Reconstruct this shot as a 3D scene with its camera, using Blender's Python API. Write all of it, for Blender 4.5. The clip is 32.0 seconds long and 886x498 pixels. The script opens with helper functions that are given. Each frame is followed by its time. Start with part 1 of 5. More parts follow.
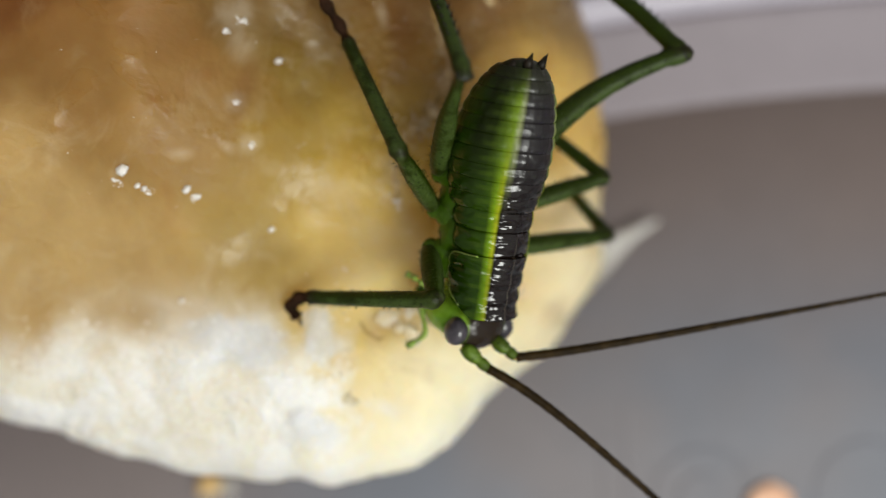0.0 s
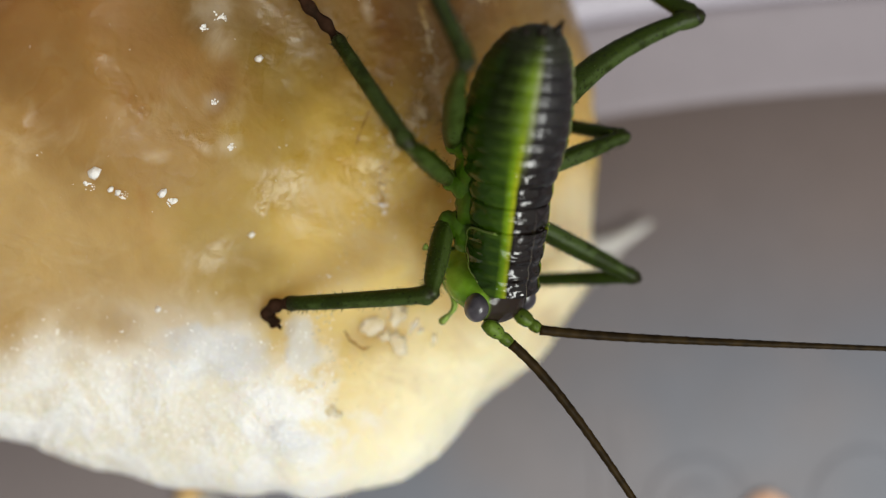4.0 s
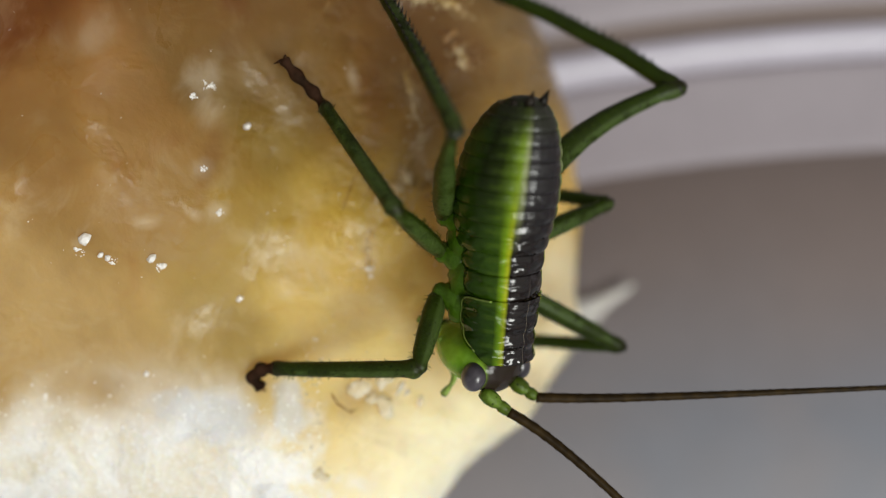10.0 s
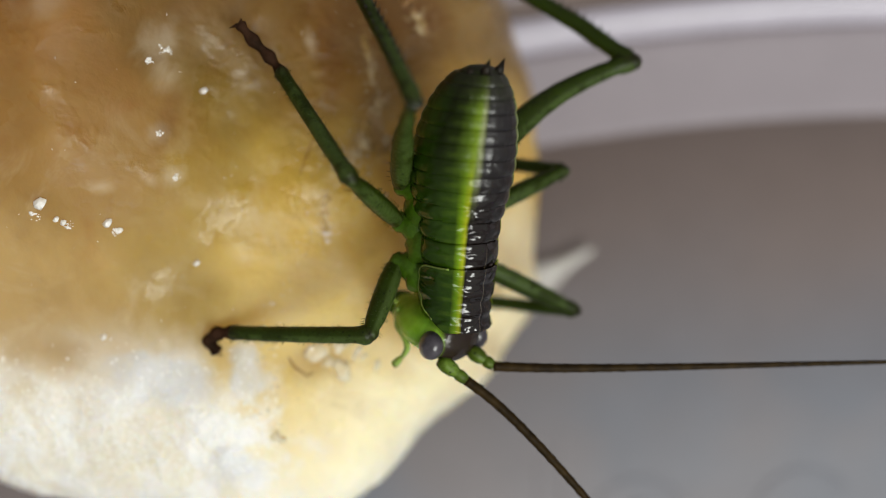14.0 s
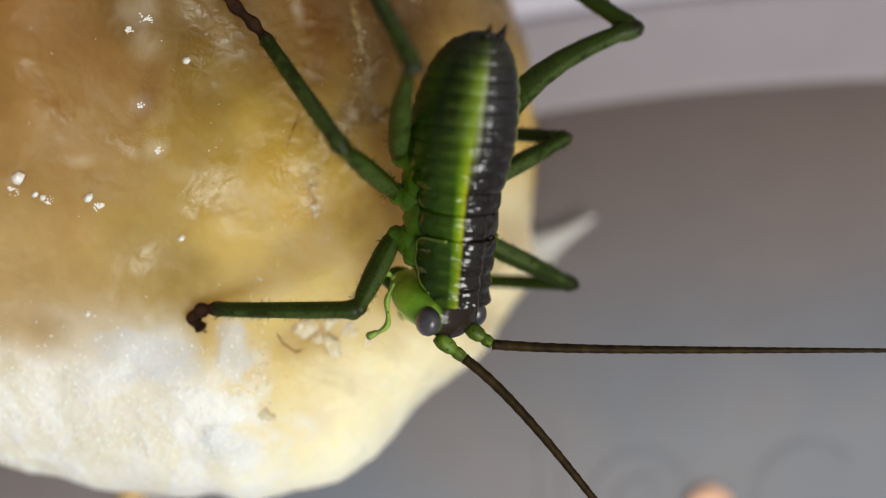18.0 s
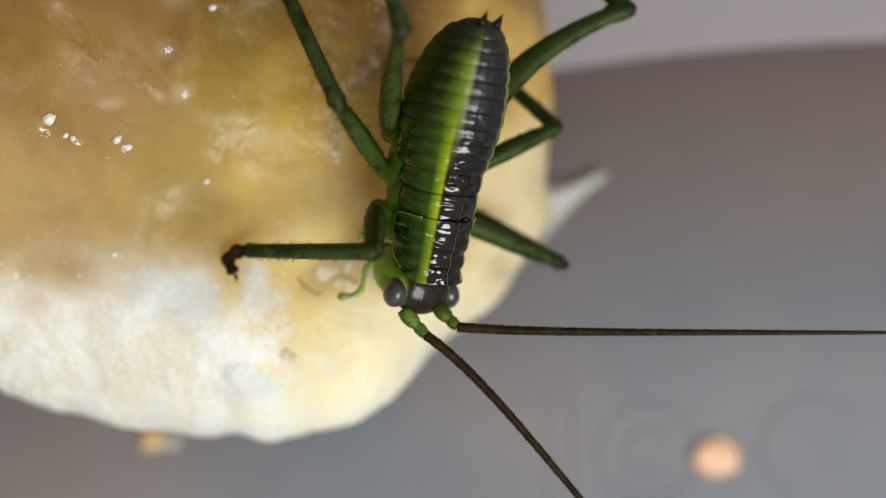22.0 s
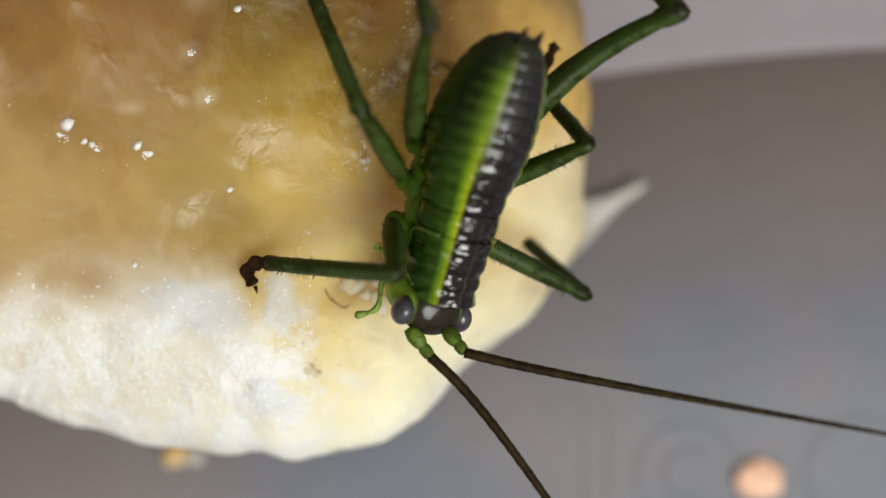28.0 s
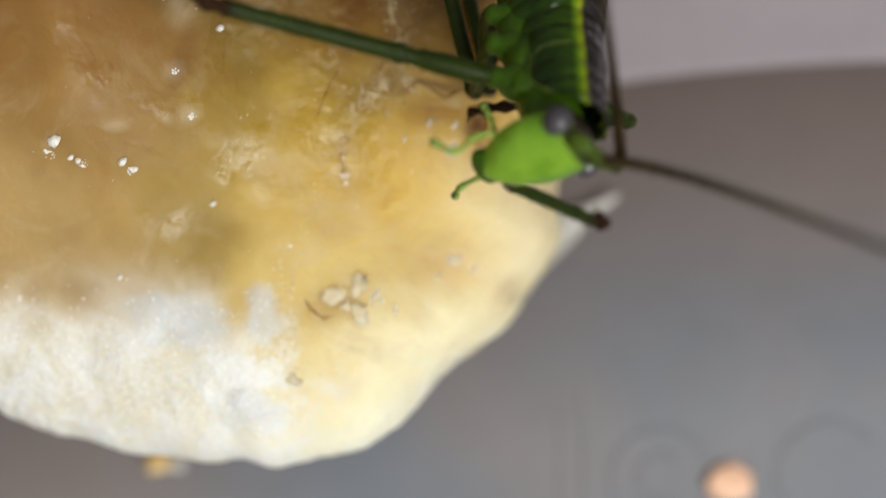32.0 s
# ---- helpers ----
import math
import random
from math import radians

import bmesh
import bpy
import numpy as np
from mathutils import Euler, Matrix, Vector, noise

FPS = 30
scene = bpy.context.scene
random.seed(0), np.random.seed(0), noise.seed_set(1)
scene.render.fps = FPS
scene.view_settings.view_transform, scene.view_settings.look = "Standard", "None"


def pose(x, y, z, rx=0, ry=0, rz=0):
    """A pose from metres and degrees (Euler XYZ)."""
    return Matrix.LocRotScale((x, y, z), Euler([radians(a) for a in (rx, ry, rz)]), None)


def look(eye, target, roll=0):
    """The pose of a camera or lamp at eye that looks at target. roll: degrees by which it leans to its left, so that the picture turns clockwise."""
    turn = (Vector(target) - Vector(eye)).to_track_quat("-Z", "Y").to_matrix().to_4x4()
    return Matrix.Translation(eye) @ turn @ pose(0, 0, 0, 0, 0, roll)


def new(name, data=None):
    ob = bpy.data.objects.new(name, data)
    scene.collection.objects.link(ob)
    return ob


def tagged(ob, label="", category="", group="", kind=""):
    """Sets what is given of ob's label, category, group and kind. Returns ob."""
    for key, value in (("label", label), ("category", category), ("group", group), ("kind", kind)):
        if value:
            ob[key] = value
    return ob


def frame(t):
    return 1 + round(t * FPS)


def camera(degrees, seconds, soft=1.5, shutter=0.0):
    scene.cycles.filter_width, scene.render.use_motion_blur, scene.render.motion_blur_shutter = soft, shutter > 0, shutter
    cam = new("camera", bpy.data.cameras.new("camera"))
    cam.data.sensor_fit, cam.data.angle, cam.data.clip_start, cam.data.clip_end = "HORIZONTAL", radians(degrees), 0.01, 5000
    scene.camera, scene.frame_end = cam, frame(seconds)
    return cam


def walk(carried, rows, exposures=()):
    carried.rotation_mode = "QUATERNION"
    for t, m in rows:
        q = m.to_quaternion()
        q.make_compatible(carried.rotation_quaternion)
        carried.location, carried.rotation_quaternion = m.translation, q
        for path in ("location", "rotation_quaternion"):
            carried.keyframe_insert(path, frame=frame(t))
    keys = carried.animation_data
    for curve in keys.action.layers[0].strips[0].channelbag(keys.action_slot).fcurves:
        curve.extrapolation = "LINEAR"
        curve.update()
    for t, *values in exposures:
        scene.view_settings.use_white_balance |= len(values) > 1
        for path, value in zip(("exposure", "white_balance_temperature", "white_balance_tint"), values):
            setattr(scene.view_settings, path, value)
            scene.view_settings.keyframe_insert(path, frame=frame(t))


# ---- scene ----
MM = 0.001

# ---- camera and its path ----
cam = camera(40.0, 32.0, soft=1.1, shutter=0.8)
cam.data.dof.use_dof = True
cam.data.dof.focus_distance = 0.0368
cam.data.dof.aperture_fstop = 24.0
CAMERA_ROWS = [
    (0, -0.294, -1.600, 52.572, -1.839, 1.110, -0.436), (0.5, -0.170, -1.748, 51.437, -1.908, 0.511, -0.833), (1, -0.192, -1.751, 51.214, -2.064, 0.591, -0.830),
    (1.5, -0.180, -1.668, 51.173, -1.982, 0.584, -0.727), (2, -0.173, -1.539, 51.185, -2.079, 0.587, -0.663), (2.5, -0.189, -1.504, 51.172, -2.160, 0.528, -0.606),
    (4.5, -0.449, -1.187, 50.879, -2.097, 0.322, -0.408), (5, -0.467, -1.130, 50.853, -2.038, 0.102, -0.435), (5.5, -0.466, -1.063, 50.843, -1.873, 0.088, -0.337),
    (6, -0.444, -1.035, 51.001, -1.563, 0.112, -0.436), (6.5, -0.390, -1.053, 51.243, -1.133, 0.138, -0.517), (7, -0.387, -1.071, 51.477, -0.429, -0.008, -0.471),
    (7.5, -0.476, -1.092, 51.695, 0.560, -0.327, -0.451), (8, -0.492, -1.125, 51.722, 1.245, -0.381, -0.625), (8.5, -0.483, -1.152, 51.764, 1.632, -0.420, -0.676),
    (9, -0.503, -1.207, 51.667, 1.927, -0.426, -0.676), (9.5, -0.499, -1.265, 51.544, 1.581, -0.397, -0.617), (10, -0.457, -1.285, 51.523, 0.887, -0.350, -0.755),
    (10.5, -0.470, -1.306, 51.470, 0.580, -0.365, -0.665), (11, -0.392, -1.300, 51.502, 0.007, -0.360, -0.645), (11.5, -0.332, -1.233, 51.605, -0.282, -0.512, -0.709),
    (12, -0.327, -1.163, 51.802, -0.203, -0.708, -0.699), (12.5, -0.269, -1.065, 51.868, -0.070, -0.655, -0.599), (13, -0.108, -1.019, 52.000, -0.767, -1.039, -0.382),
    (13.5, 0.071, -0.964, 51.936, -1.143, -1.325, -0.426), (15.5, 0.864, -0.774, 51.132, -2.193, -1.404, -0.421), (16, 0.999, -0.760, 50.800, -2.773, -1.009, -0.290),
    (16.5, 0.975, -0.763, 50.619, -3.034, -0.791, -0.417), (17, 1.015, -0.635, 50.616, -3.119, -0.701, -0.616), (17.5, 1.047, -0.512, 50.672, -3.196, -0.678, -0.616),
    (18, 1.057, -0.426, 50.729, -3.294, -0.639, -0.614), (18.5, 1.120, -0.332, 50.949, -3.256, -0.629, -0.611), (19, 1.194, -0.392, 50.838, -3.075, -0.674, -0.460),
    (19.5, 1.124, -0.489, 50.492, -3.125, -0.518, -0.334), (20, 1.137, -0.589, 50.330, -3.233, -0.291, -0.239), (20.5, 1.219, -0.723, 50.497, -3.139, -0.181, -0.479),
    (21, 1.155, -0.862, 51.052, -3.265, -0.366, -0.377), (21.5, 0.971, -1.218, 51.585, -3.832, -0.224, -0.062), (22, 0.738, -1.467, 51.833, -4.251, -0.223, -0.033),
    (22.5, 0.599, -1.452, 51.698, -3.834, -0.182, -0.011), (23, 0.593, -1.493, 51.529, -3.725, -0.057, -0.049), (23.5, 0.684, -1.421, 51.839, -3.791, -0.449, -0.079),
    (24, 0.722, -1.399, 51.518, -3.565, -0.571, -0.114), (24.5, 0.739, -1.494, 50.820, -3.521, -0.052, -0.061), (25, 0.713, -1.495, 50.500, -3.648, 0.424, -0.031),
    (25.5, 0.626, -1.504, 50.443, -3.522, 0.650, -0.050), (27.5, 0.718, -1.594, 50.149, -3.703, 1.268, 0.148), (28, 0.737, -1.565, 50.134, -3.717, 1.319, 0.174),
    (28.5, 0.730, -1.520, 50.265, -3.542, 1.229, 0.143), (29, 0.761, -1.576, 50.204, -3.599, 1.251, 0.203), (29.5, 0.805, -1.601, 50.280, -3.817, 1.195, 0.191),
    (30, 0.808, -1.609, 50.332, -3.972, 1.121, 0.120), (30.5, 0.725, -1.592, 50.323, -3.898, 1.050, 0.094), (31, 0.756, -1.575, 50.368, -3.912, 1.009, 0.211),
    (31.5, 0.793, -1.480, 50.696, -4.013, 0.815, 0.245), (32, 0.792, -1.212, 51.198, -3.559, 0.314, 0.106),
]
walk(cam, [(t, pose(x * MM, y * MM, z * MM, rx, ry, rz)) for t, x, y, z, rx, ry, rz in CAMERA_ROWS])

# ---- light: a broad soft lamp, added out of view, and the dim room ----
world = bpy.data.worlds.new("room")
scene.world = world
world.use_nodes = True
world.node_tree.nodes["Background"].inputs[0].default_value = (1.0, 0.98, 0.96, 1)
world.node_tree.nodes["Background"].inputs[1].default_value = 0.40

lamp_data = bpy.data.lights.new("broad_lamp", "AREA")
lamp_data.shape, lamp_data.size, lamp_data.energy = "DISK", 115 * MM, 0.422
lamp_data.color = (0.98, 1.0, 0.945)
lamp = new("broad_lamp", lamp_data)
lamp.matrix_world = look((84 * MM, -80 * MM, 195 * MM), (-1 * MM, -2 * MM, 8 * MM))

# ---- materials ----


def shader(name, rough=0.5, spec=0.5, **more):
    m = bpy.data.materials.new(name)
    m.use_nodes = True
    nt = m.node_tree
    b = nt.nodes["Principled BSDF"]
    b.inputs["Roughness"].default_value = rough
    b.inputs["Specular IOR Level"].default_value = spec
    for k, v in more.items():
        b.inputs[k.replace("_", " ")].default_value = v
    return m, nt, b


def node(nt, kind, *links, **props):
    n = nt.nodes.new("ShaderNode" + kind)
    for k, v in props.items():
        if k == "op":
            n.operation = v
        elif k == "blend":
            n.blend_type = v
    for i, v in enumerate(links):
        if v is None:
            continue
        if isinstance(v, bpy.types.NodeSocket):
            nt.links.new(v, n.inputs[i])
        else:
            n.inputs[i].default_value = v
    return n


def coords(nt, which="Object"):
    return nt.nodes.new("ShaderNodeTexCoord").outputs[which]


def split(nt, vec):
    return node(nt, "SeparateXYZ", vec).outputs


def calc(nt, op, a, b=0.0, c=None):
    return node(nt, "Math", a, b, c, op=op).outputs[0]


def grain(nt, vec, scale, detail=3.0, rough=0.55, distort=0.0):
    n = nt.nodes.new("ShaderNodeTexNoise")
    nt.links.new(vec, n.inputs["Vector"])
    n.inputs["Scale"].default_value = scale
    n.inputs["Detail"].default_value = detail
    n.inputs["Roughness"].default_value = rough
    n.inputs["Distortion"].default_value = distort
    return n.outputs["Fac"]


def cells(nt, vec, scale, feature="F1"):
    n = nt.nodes.new("ShaderNodeTexVoronoi")
    n.feature = feature
    nt.links.new(vec, n.inputs["Vector"])
    n.inputs["Scale"].default_value = scale
    return n.outputs["Distance"]


def ramp(nt, fac, *stops):
    n = nt.nodes.new("ShaderNodeValToRGB")
    el = n.color_ramp.elements
    while len(el) < len(stops):
        el.new(0.5)
    for e, (p, c) in zip(el, stops):
        e.position = p
        e.color = (*c, 1) if len(c) == 3 else c
    nt.links.new(fac, n.inputs[0])
    return n.outputs["Color"]


def mix(nt, fac, a, b, blend="MIX"):
    n = nt.nodes.new("ShaderNodeMixRGB")
    n.blend_type = blend
    for i, v in enumerate((fac, a, b)):
        if isinstance(v, bpy.types.NodeSocket):
            nt.links.new(v, n.inputs[i])
        else:
            n.inputs[i].default_value = (*v, 1) if isinstance(v, tuple) else v
    return n.outputs[0]


def step(nt, v, lo, hi):
    n = nt.nodes.new("ShaderNodeMapRange")
    n.interpolation_type = "SMOOTHSTEP"
    nt.links.new(v, n.inputs["Value"])
    n.inputs["From Min"].default_value, n.inputs["From Max"].default_value = lo, hi
    return n.outputs[0]


def relief(nt, b, height, strength, dist):
    n = node(nt, "Bump", strength, dist)
    n.inputs["Strength"].default_value = strength
    n.inputs["Distance"].default_value = dist
    nt.links.new(height, n.inputs["Height"])
    nt.links.new(n.outputs[0], b.inputs["Normal"])


def subsurface(b, weight, radius, scale):
    b.inputs["Subsurface Weight"].default_value = weight
    b.inputs["Subsurface Radius"].default_value = radius
    b.inputs["Subsurface Scale"].default_value = scale


def away(nt, vec, x, y, rx, ry, turn=0.0):
    """Distance from an upright axis at x, y (mm), in units of the ellipse rx, ry."""
    c, s = math.cos(radians(turn)), math.sin(radians(turn))
    px, py, _ = split(nt, vec)
    dx = calc(nt, "SUBTRACT", calc(nt, "MULTIPLY", px, 1000.0), x)
    dy = calc(nt, "SUBTRACT", calc(nt, "MULTIPLY", py, 1000.0), y)
    u = calc(nt, "ADD", calc(nt, "MULTIPLY", dx, c / rx), calc(nt, "MULTIPLY", dy, s / rx))
    v = calc(nt, "ADD", calc(nt, "MULTIPLY", dx, -s / ry), calc(nt, "MULTIPLY", dy, c / ry))
    return calc(nt, "SQRT", calc(nt, "ADD", calc(nt, "MULTIPLY", u, u), calc(nt, "MULTIPLY", v, v)))


# tints of the fruit's skin and flesh, lightened beside the insect to offset its shadow: place in millimetres, colour
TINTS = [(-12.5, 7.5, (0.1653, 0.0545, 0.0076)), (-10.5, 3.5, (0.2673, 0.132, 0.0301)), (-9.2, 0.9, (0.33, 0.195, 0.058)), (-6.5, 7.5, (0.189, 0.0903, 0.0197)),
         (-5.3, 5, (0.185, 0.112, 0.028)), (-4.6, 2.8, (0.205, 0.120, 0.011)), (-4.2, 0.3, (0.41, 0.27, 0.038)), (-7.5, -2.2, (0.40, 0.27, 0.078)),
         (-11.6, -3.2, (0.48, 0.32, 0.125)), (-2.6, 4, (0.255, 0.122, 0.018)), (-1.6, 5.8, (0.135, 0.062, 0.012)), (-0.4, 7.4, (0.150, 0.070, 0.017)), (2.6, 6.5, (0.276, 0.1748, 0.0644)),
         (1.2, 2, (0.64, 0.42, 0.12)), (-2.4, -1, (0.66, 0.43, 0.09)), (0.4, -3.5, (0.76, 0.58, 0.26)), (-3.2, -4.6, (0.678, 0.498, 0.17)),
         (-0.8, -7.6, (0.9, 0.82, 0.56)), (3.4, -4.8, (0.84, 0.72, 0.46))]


def flesh_material():
    m, nt, b = shader("moist_fruit_flesh", 0.5, 0.24)
    vec = coords(nt)
    big = grain(nt, vec, 190, 3, 0.6, 0.6)
    mid = grain(nt, vec, 620, 4, 0.6, 0.4)
    fine = grain(nt, vec, 3600, 3, 0.6)
    x, y, z = split(nt, vec)
    warp = nt.nodes.new("ShaderNodeTexNoise")
    nt.links.new(vec, warp.inputs["Vector"])
    warp.inputs["Scale"].default_value, warp.inputs["Detail"].default_value = 260.0, 4.0
    off = node(nt, "VectorMath", warp.outputs["Color"], (0.5, 0.5, 0.5), op="SUBTRACT").outputs[0]
    off = node(nt, "VectorMath", off, (0.0055, 0.0055, 0.0), op="MULTIPLY").outputs[0]
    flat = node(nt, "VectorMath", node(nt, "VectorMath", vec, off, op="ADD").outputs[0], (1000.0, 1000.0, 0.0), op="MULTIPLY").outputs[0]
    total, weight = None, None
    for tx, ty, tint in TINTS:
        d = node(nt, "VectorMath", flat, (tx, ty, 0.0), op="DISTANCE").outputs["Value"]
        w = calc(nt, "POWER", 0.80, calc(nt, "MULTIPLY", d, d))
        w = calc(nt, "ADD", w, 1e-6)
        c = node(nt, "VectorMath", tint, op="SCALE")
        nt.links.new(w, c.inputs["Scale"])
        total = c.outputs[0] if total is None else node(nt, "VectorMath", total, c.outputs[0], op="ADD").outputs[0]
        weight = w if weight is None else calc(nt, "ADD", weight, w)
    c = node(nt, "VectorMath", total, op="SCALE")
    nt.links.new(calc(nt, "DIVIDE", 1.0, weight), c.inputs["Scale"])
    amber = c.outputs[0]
    # milky veils and deeper orange pools
    veil = calc(nt, "MULTIPLY", step(nt, grain(nt, vec, 330, 4, 0.65, 1.2), 0.50, 0.70), calc(nt, "SUBTRACT", 1.0, calc(nt, "MULTIPLY", step(nt, y, -0.001, 0.003), 0.7)))
    amber = mix(nt, calc(nt, "MULTIPLY", veil, 0.38), amber, (0.60, 0.47, 0.28))
    pool = step(nt, grain(nt, vec, 240, 3, 0.55, 0.8), 0.42, 0.28)
    amber = mix(nt, calc(nt, "MULTIPLY", calc(nt, "MULTIPLY", pool, 0.40), step(nt, y, -0.006, -0.003)), amber, (0.80, 0.55, 0.35), "MULTIPLY")
    # pale lower side, chalky white in patches
    lo = calc(nt, "ADD", calc(nt, "MULTIPLY", y, -1.0), calc(nt, "MULTIPLY", calc(nt, "SUBTRACT", big, 0.5), 0.005))
    wx = calc(nt, "ADD", x, calc(nt, "MULTIPLY", calc(nt, "SUBTRACT", mid, 0.5), 0.007))
    side = step(nt, wx, -0.0032, -0.0055)
    pale = calc(nt, "MULTIPLY", step(nt, lo, 0.0042, 0.0078), side)
    col = mix(nt, pale, amber, (0.80, 0.75, 0.63))
    low = step(nt, calc(nt, "ADD", lo, calc(nt, "MULTIPLY", x, 0.2)), 0.0070, 0.0098)
    col = mix(nt, calc(nt, "MULTIPLY", low, 0.8), col, (0.88, 0.84, 0.70))
    white = calc(nt, "MULTIPLY", calc(nt, "MULTIPLY", step(nt, lo, 0.0052, 0.0080), side), step(nt, grain(nt, vec, 420, 5, 0.65, 0.8), 0.40, 0.58))
    col = mix(nt, calc(nt, "MULTIPLY", white, 0.9), col, (0.86, 0.85, 0.82))
    # bluish translucent patches in the crust
    for sx, sy, rx, ry, turn in ((-5.7, -8.9, 1.1, 0.80, -10), (-5.2, -5.8, 0.6, 1.3, 8), (-7.8, -6.0, 1.7, 0.9, -5)):
        patch = step(nt, calc(nt, "ADD", away(nt, vec, sx, sy, rx, ry, turn), calc(nt, "MULTIPLY", calc(nt, "SUBTRACT", mid, 0.35), 2.2)), 1.60, 0.85)
        col = mix(nt, calc(nt, "MULTIPLY", patch, 0.60), col, (0.66, 0.675, 0.70))
    # milky bubbles under the skin, and wet highlights painted in as pale spots
    for sx, sy, rx, ry, turn, k in ((-7.5, 4.8, 0.55, 0.75, 0, 0.5), (-7.4, 3.7, 0.5, 0.5, 20, 0.45), (-7.66, 1.9, 0.3, 0.3, 0, 0.55), (-7.2, 0.6, 0.35, 0.3, 30, 0.6), (-7.9, 0.45, 0.2, 0.2, 0, 0.5),
                                    (-9.2, 0.2, 0.35, 0.2, 10, 0.45), (-10.6, 5.6, 0.9, 0.6, 30, 0.3), (-3.1, 5.0, 0.16, 0.4, 10, 0.5), (-2.7, -0.5, 0.3, 0.6, 5, 0.4), (-1.9, -3.0, 0.5, 0.9, 15, 0.25),
                                    (-5.4, -1.2, 0.5, 0.9, 10, 0.25), (0.97, -4.2, 0.35, 0.3, 20, 0.6), (1.7, -4.6, 0.3, 0.4, 0, 0.5), (-1.6, -5.3, 0.25, 0.45, -20, 0.55), (0.0, -5.9, 0.35, 0.3, 0, 0.5), (1.1, -7.2, 0.5, 0.35, 30, 0.5), (-1.0, -7.1, 0.6, 0.3, 30, 0.45), (-2.3, -8.3, 0.9, 0.4, 30, 0.4), (0.9, -0.4, 0.22, 0.4, -25, 0.6), (-0.9, 2.4, 0.25, 0.6, 20, 0.35)):
        dot = step(nt, calc(nt, "ADD", away(nt, vec, sx, sy, rx, ry, turn), calc(nt, "MULTIPLY", calc(nt, "SUBTRACT", mid, 0.35), 3.0)), 2.1, 0.1)
        col = mix(nt, calc(nt, "MULTIPLY", dot, k * 0.75), col, (0.72, 0.62, 0.46))
    # browned spots and veins
    for sx, sy, rx, ry, turn, k in ((1.68, 0.38, 0.45, 0.60, -20, 0.85), (0.25, 1.70, 0.95, 0.20, -14, 0.6), (1.75, 2.05, 1.1, 0.42, 22, 0.45), (1.9, -0.35, 0.4, 0.10, -40, 0.5), (-0.6, 1.55, 0.4, 0.22, 40, 0.5), (0.6, 6.0, 1.0, 1.1, 10, 0.4), (-6.9, 7.4, 0.5, 0.9, 40, 0.5),
                                    (-7.4, 2.3, 0.35, 1.6, -12, 0.3), (-2.5, 4.6, 0.5, 2.0, 6, 0.35), (2.9, -5.4, 0.9, 0.5, 50, 0.22)):
        spot = step(nt, calc(nt, "ADD", away(nt, vec, sx, sy, rx, ry, turn), calc(nt, "MULTIPLY", mid, 0.9)), 1.7, 0.6)
        col = mix(nt, calc(nt, "MULTIPLY", spot, k), col, (0.16, 0.055, 0.015))
    col = mix(nt, calc(nt, "SUBTRACT", 0.22, calc(nt, "MULTIPLY", pale, 0.15)), col, ramp(nt, mid, (0.25, (0.55, 0.5, 0.45)), (0.7, (1.0, 1.0, 1.0))), "MULTIPLY")
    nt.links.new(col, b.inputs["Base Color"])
    subsurface(b, 0.85, (1.0, 0.84, 0.60), 4.0 * MM)
    nt.links.new(calc(nt, "SUBTRACT", 0.88, calc(nt, "MULTIPLY", white, 0.6)), b.inputs["Subsurface Weight"])
    r = mix(nt, white, ramp(nt, mid, (0.35, (0.40, 0.40, 0.40)), (0.6, (0.58, 0.58, 0.58))), (0.40, 0.40, 0.40))
    wet = calc(nt, "MULTIPLY", step(nt, grain(nt, vec, 380, 3, 0.6, 0.5), 0.48, 0.62), calc(nt, "SUBTRACT", 1.0, white))
    r = mix(nt, wet, r, (0.20, 0.20, 0.20))
    nt.links.new(r, b.inputs["Roughness"])
    crinkle = calc(nt, "MULTIPLY", grain(nt, vec, 1700, 4, 0.65, 0.8), calc(nt, "ADD", calc(nt, "ADD", 0.10, calc(nt, "MULTIPLY", step(nt, x, -0.0048, -0.0030), 0.35)), calc(nt, "MULTIPLY", wet, 0.50)))
    h = calc(nt, "ADD", calc(nt, "MULTIPLY", mid, 0.7), calc(nt, "MULTIPLY", fine, calc(nt, "ADD", 0.12, calc(nt, "MULTIPLY", white, 1.1))))
    relief(nt, b, calc(nt, "ADD", h, crinkle), 0.75, 0.12 * MM)
    return m


def pulp_material(name, a, c, rough, clear=0.0):
    """Torn wet shreds of flesh."""
    m, nt, b = shader(name, rough, 0.6, Transmission_Weight=clear, IOR=1.36)
    vec = coords(nt)
    n1 = grain(nt, vec, 1600, 4)
    n2 = grain(nt, vec, 7000, 3)
    nt.links.new(mix(nt, step(nt, n1, 0.35, 0.65), a, c), b.inputs["Base Color"])
    relief(nt, b, calc(nt, "ADD", n1, calc(nt, "MULTIPLY", n2, 0.4)), 0.7, 0.14 * MM)
    return m


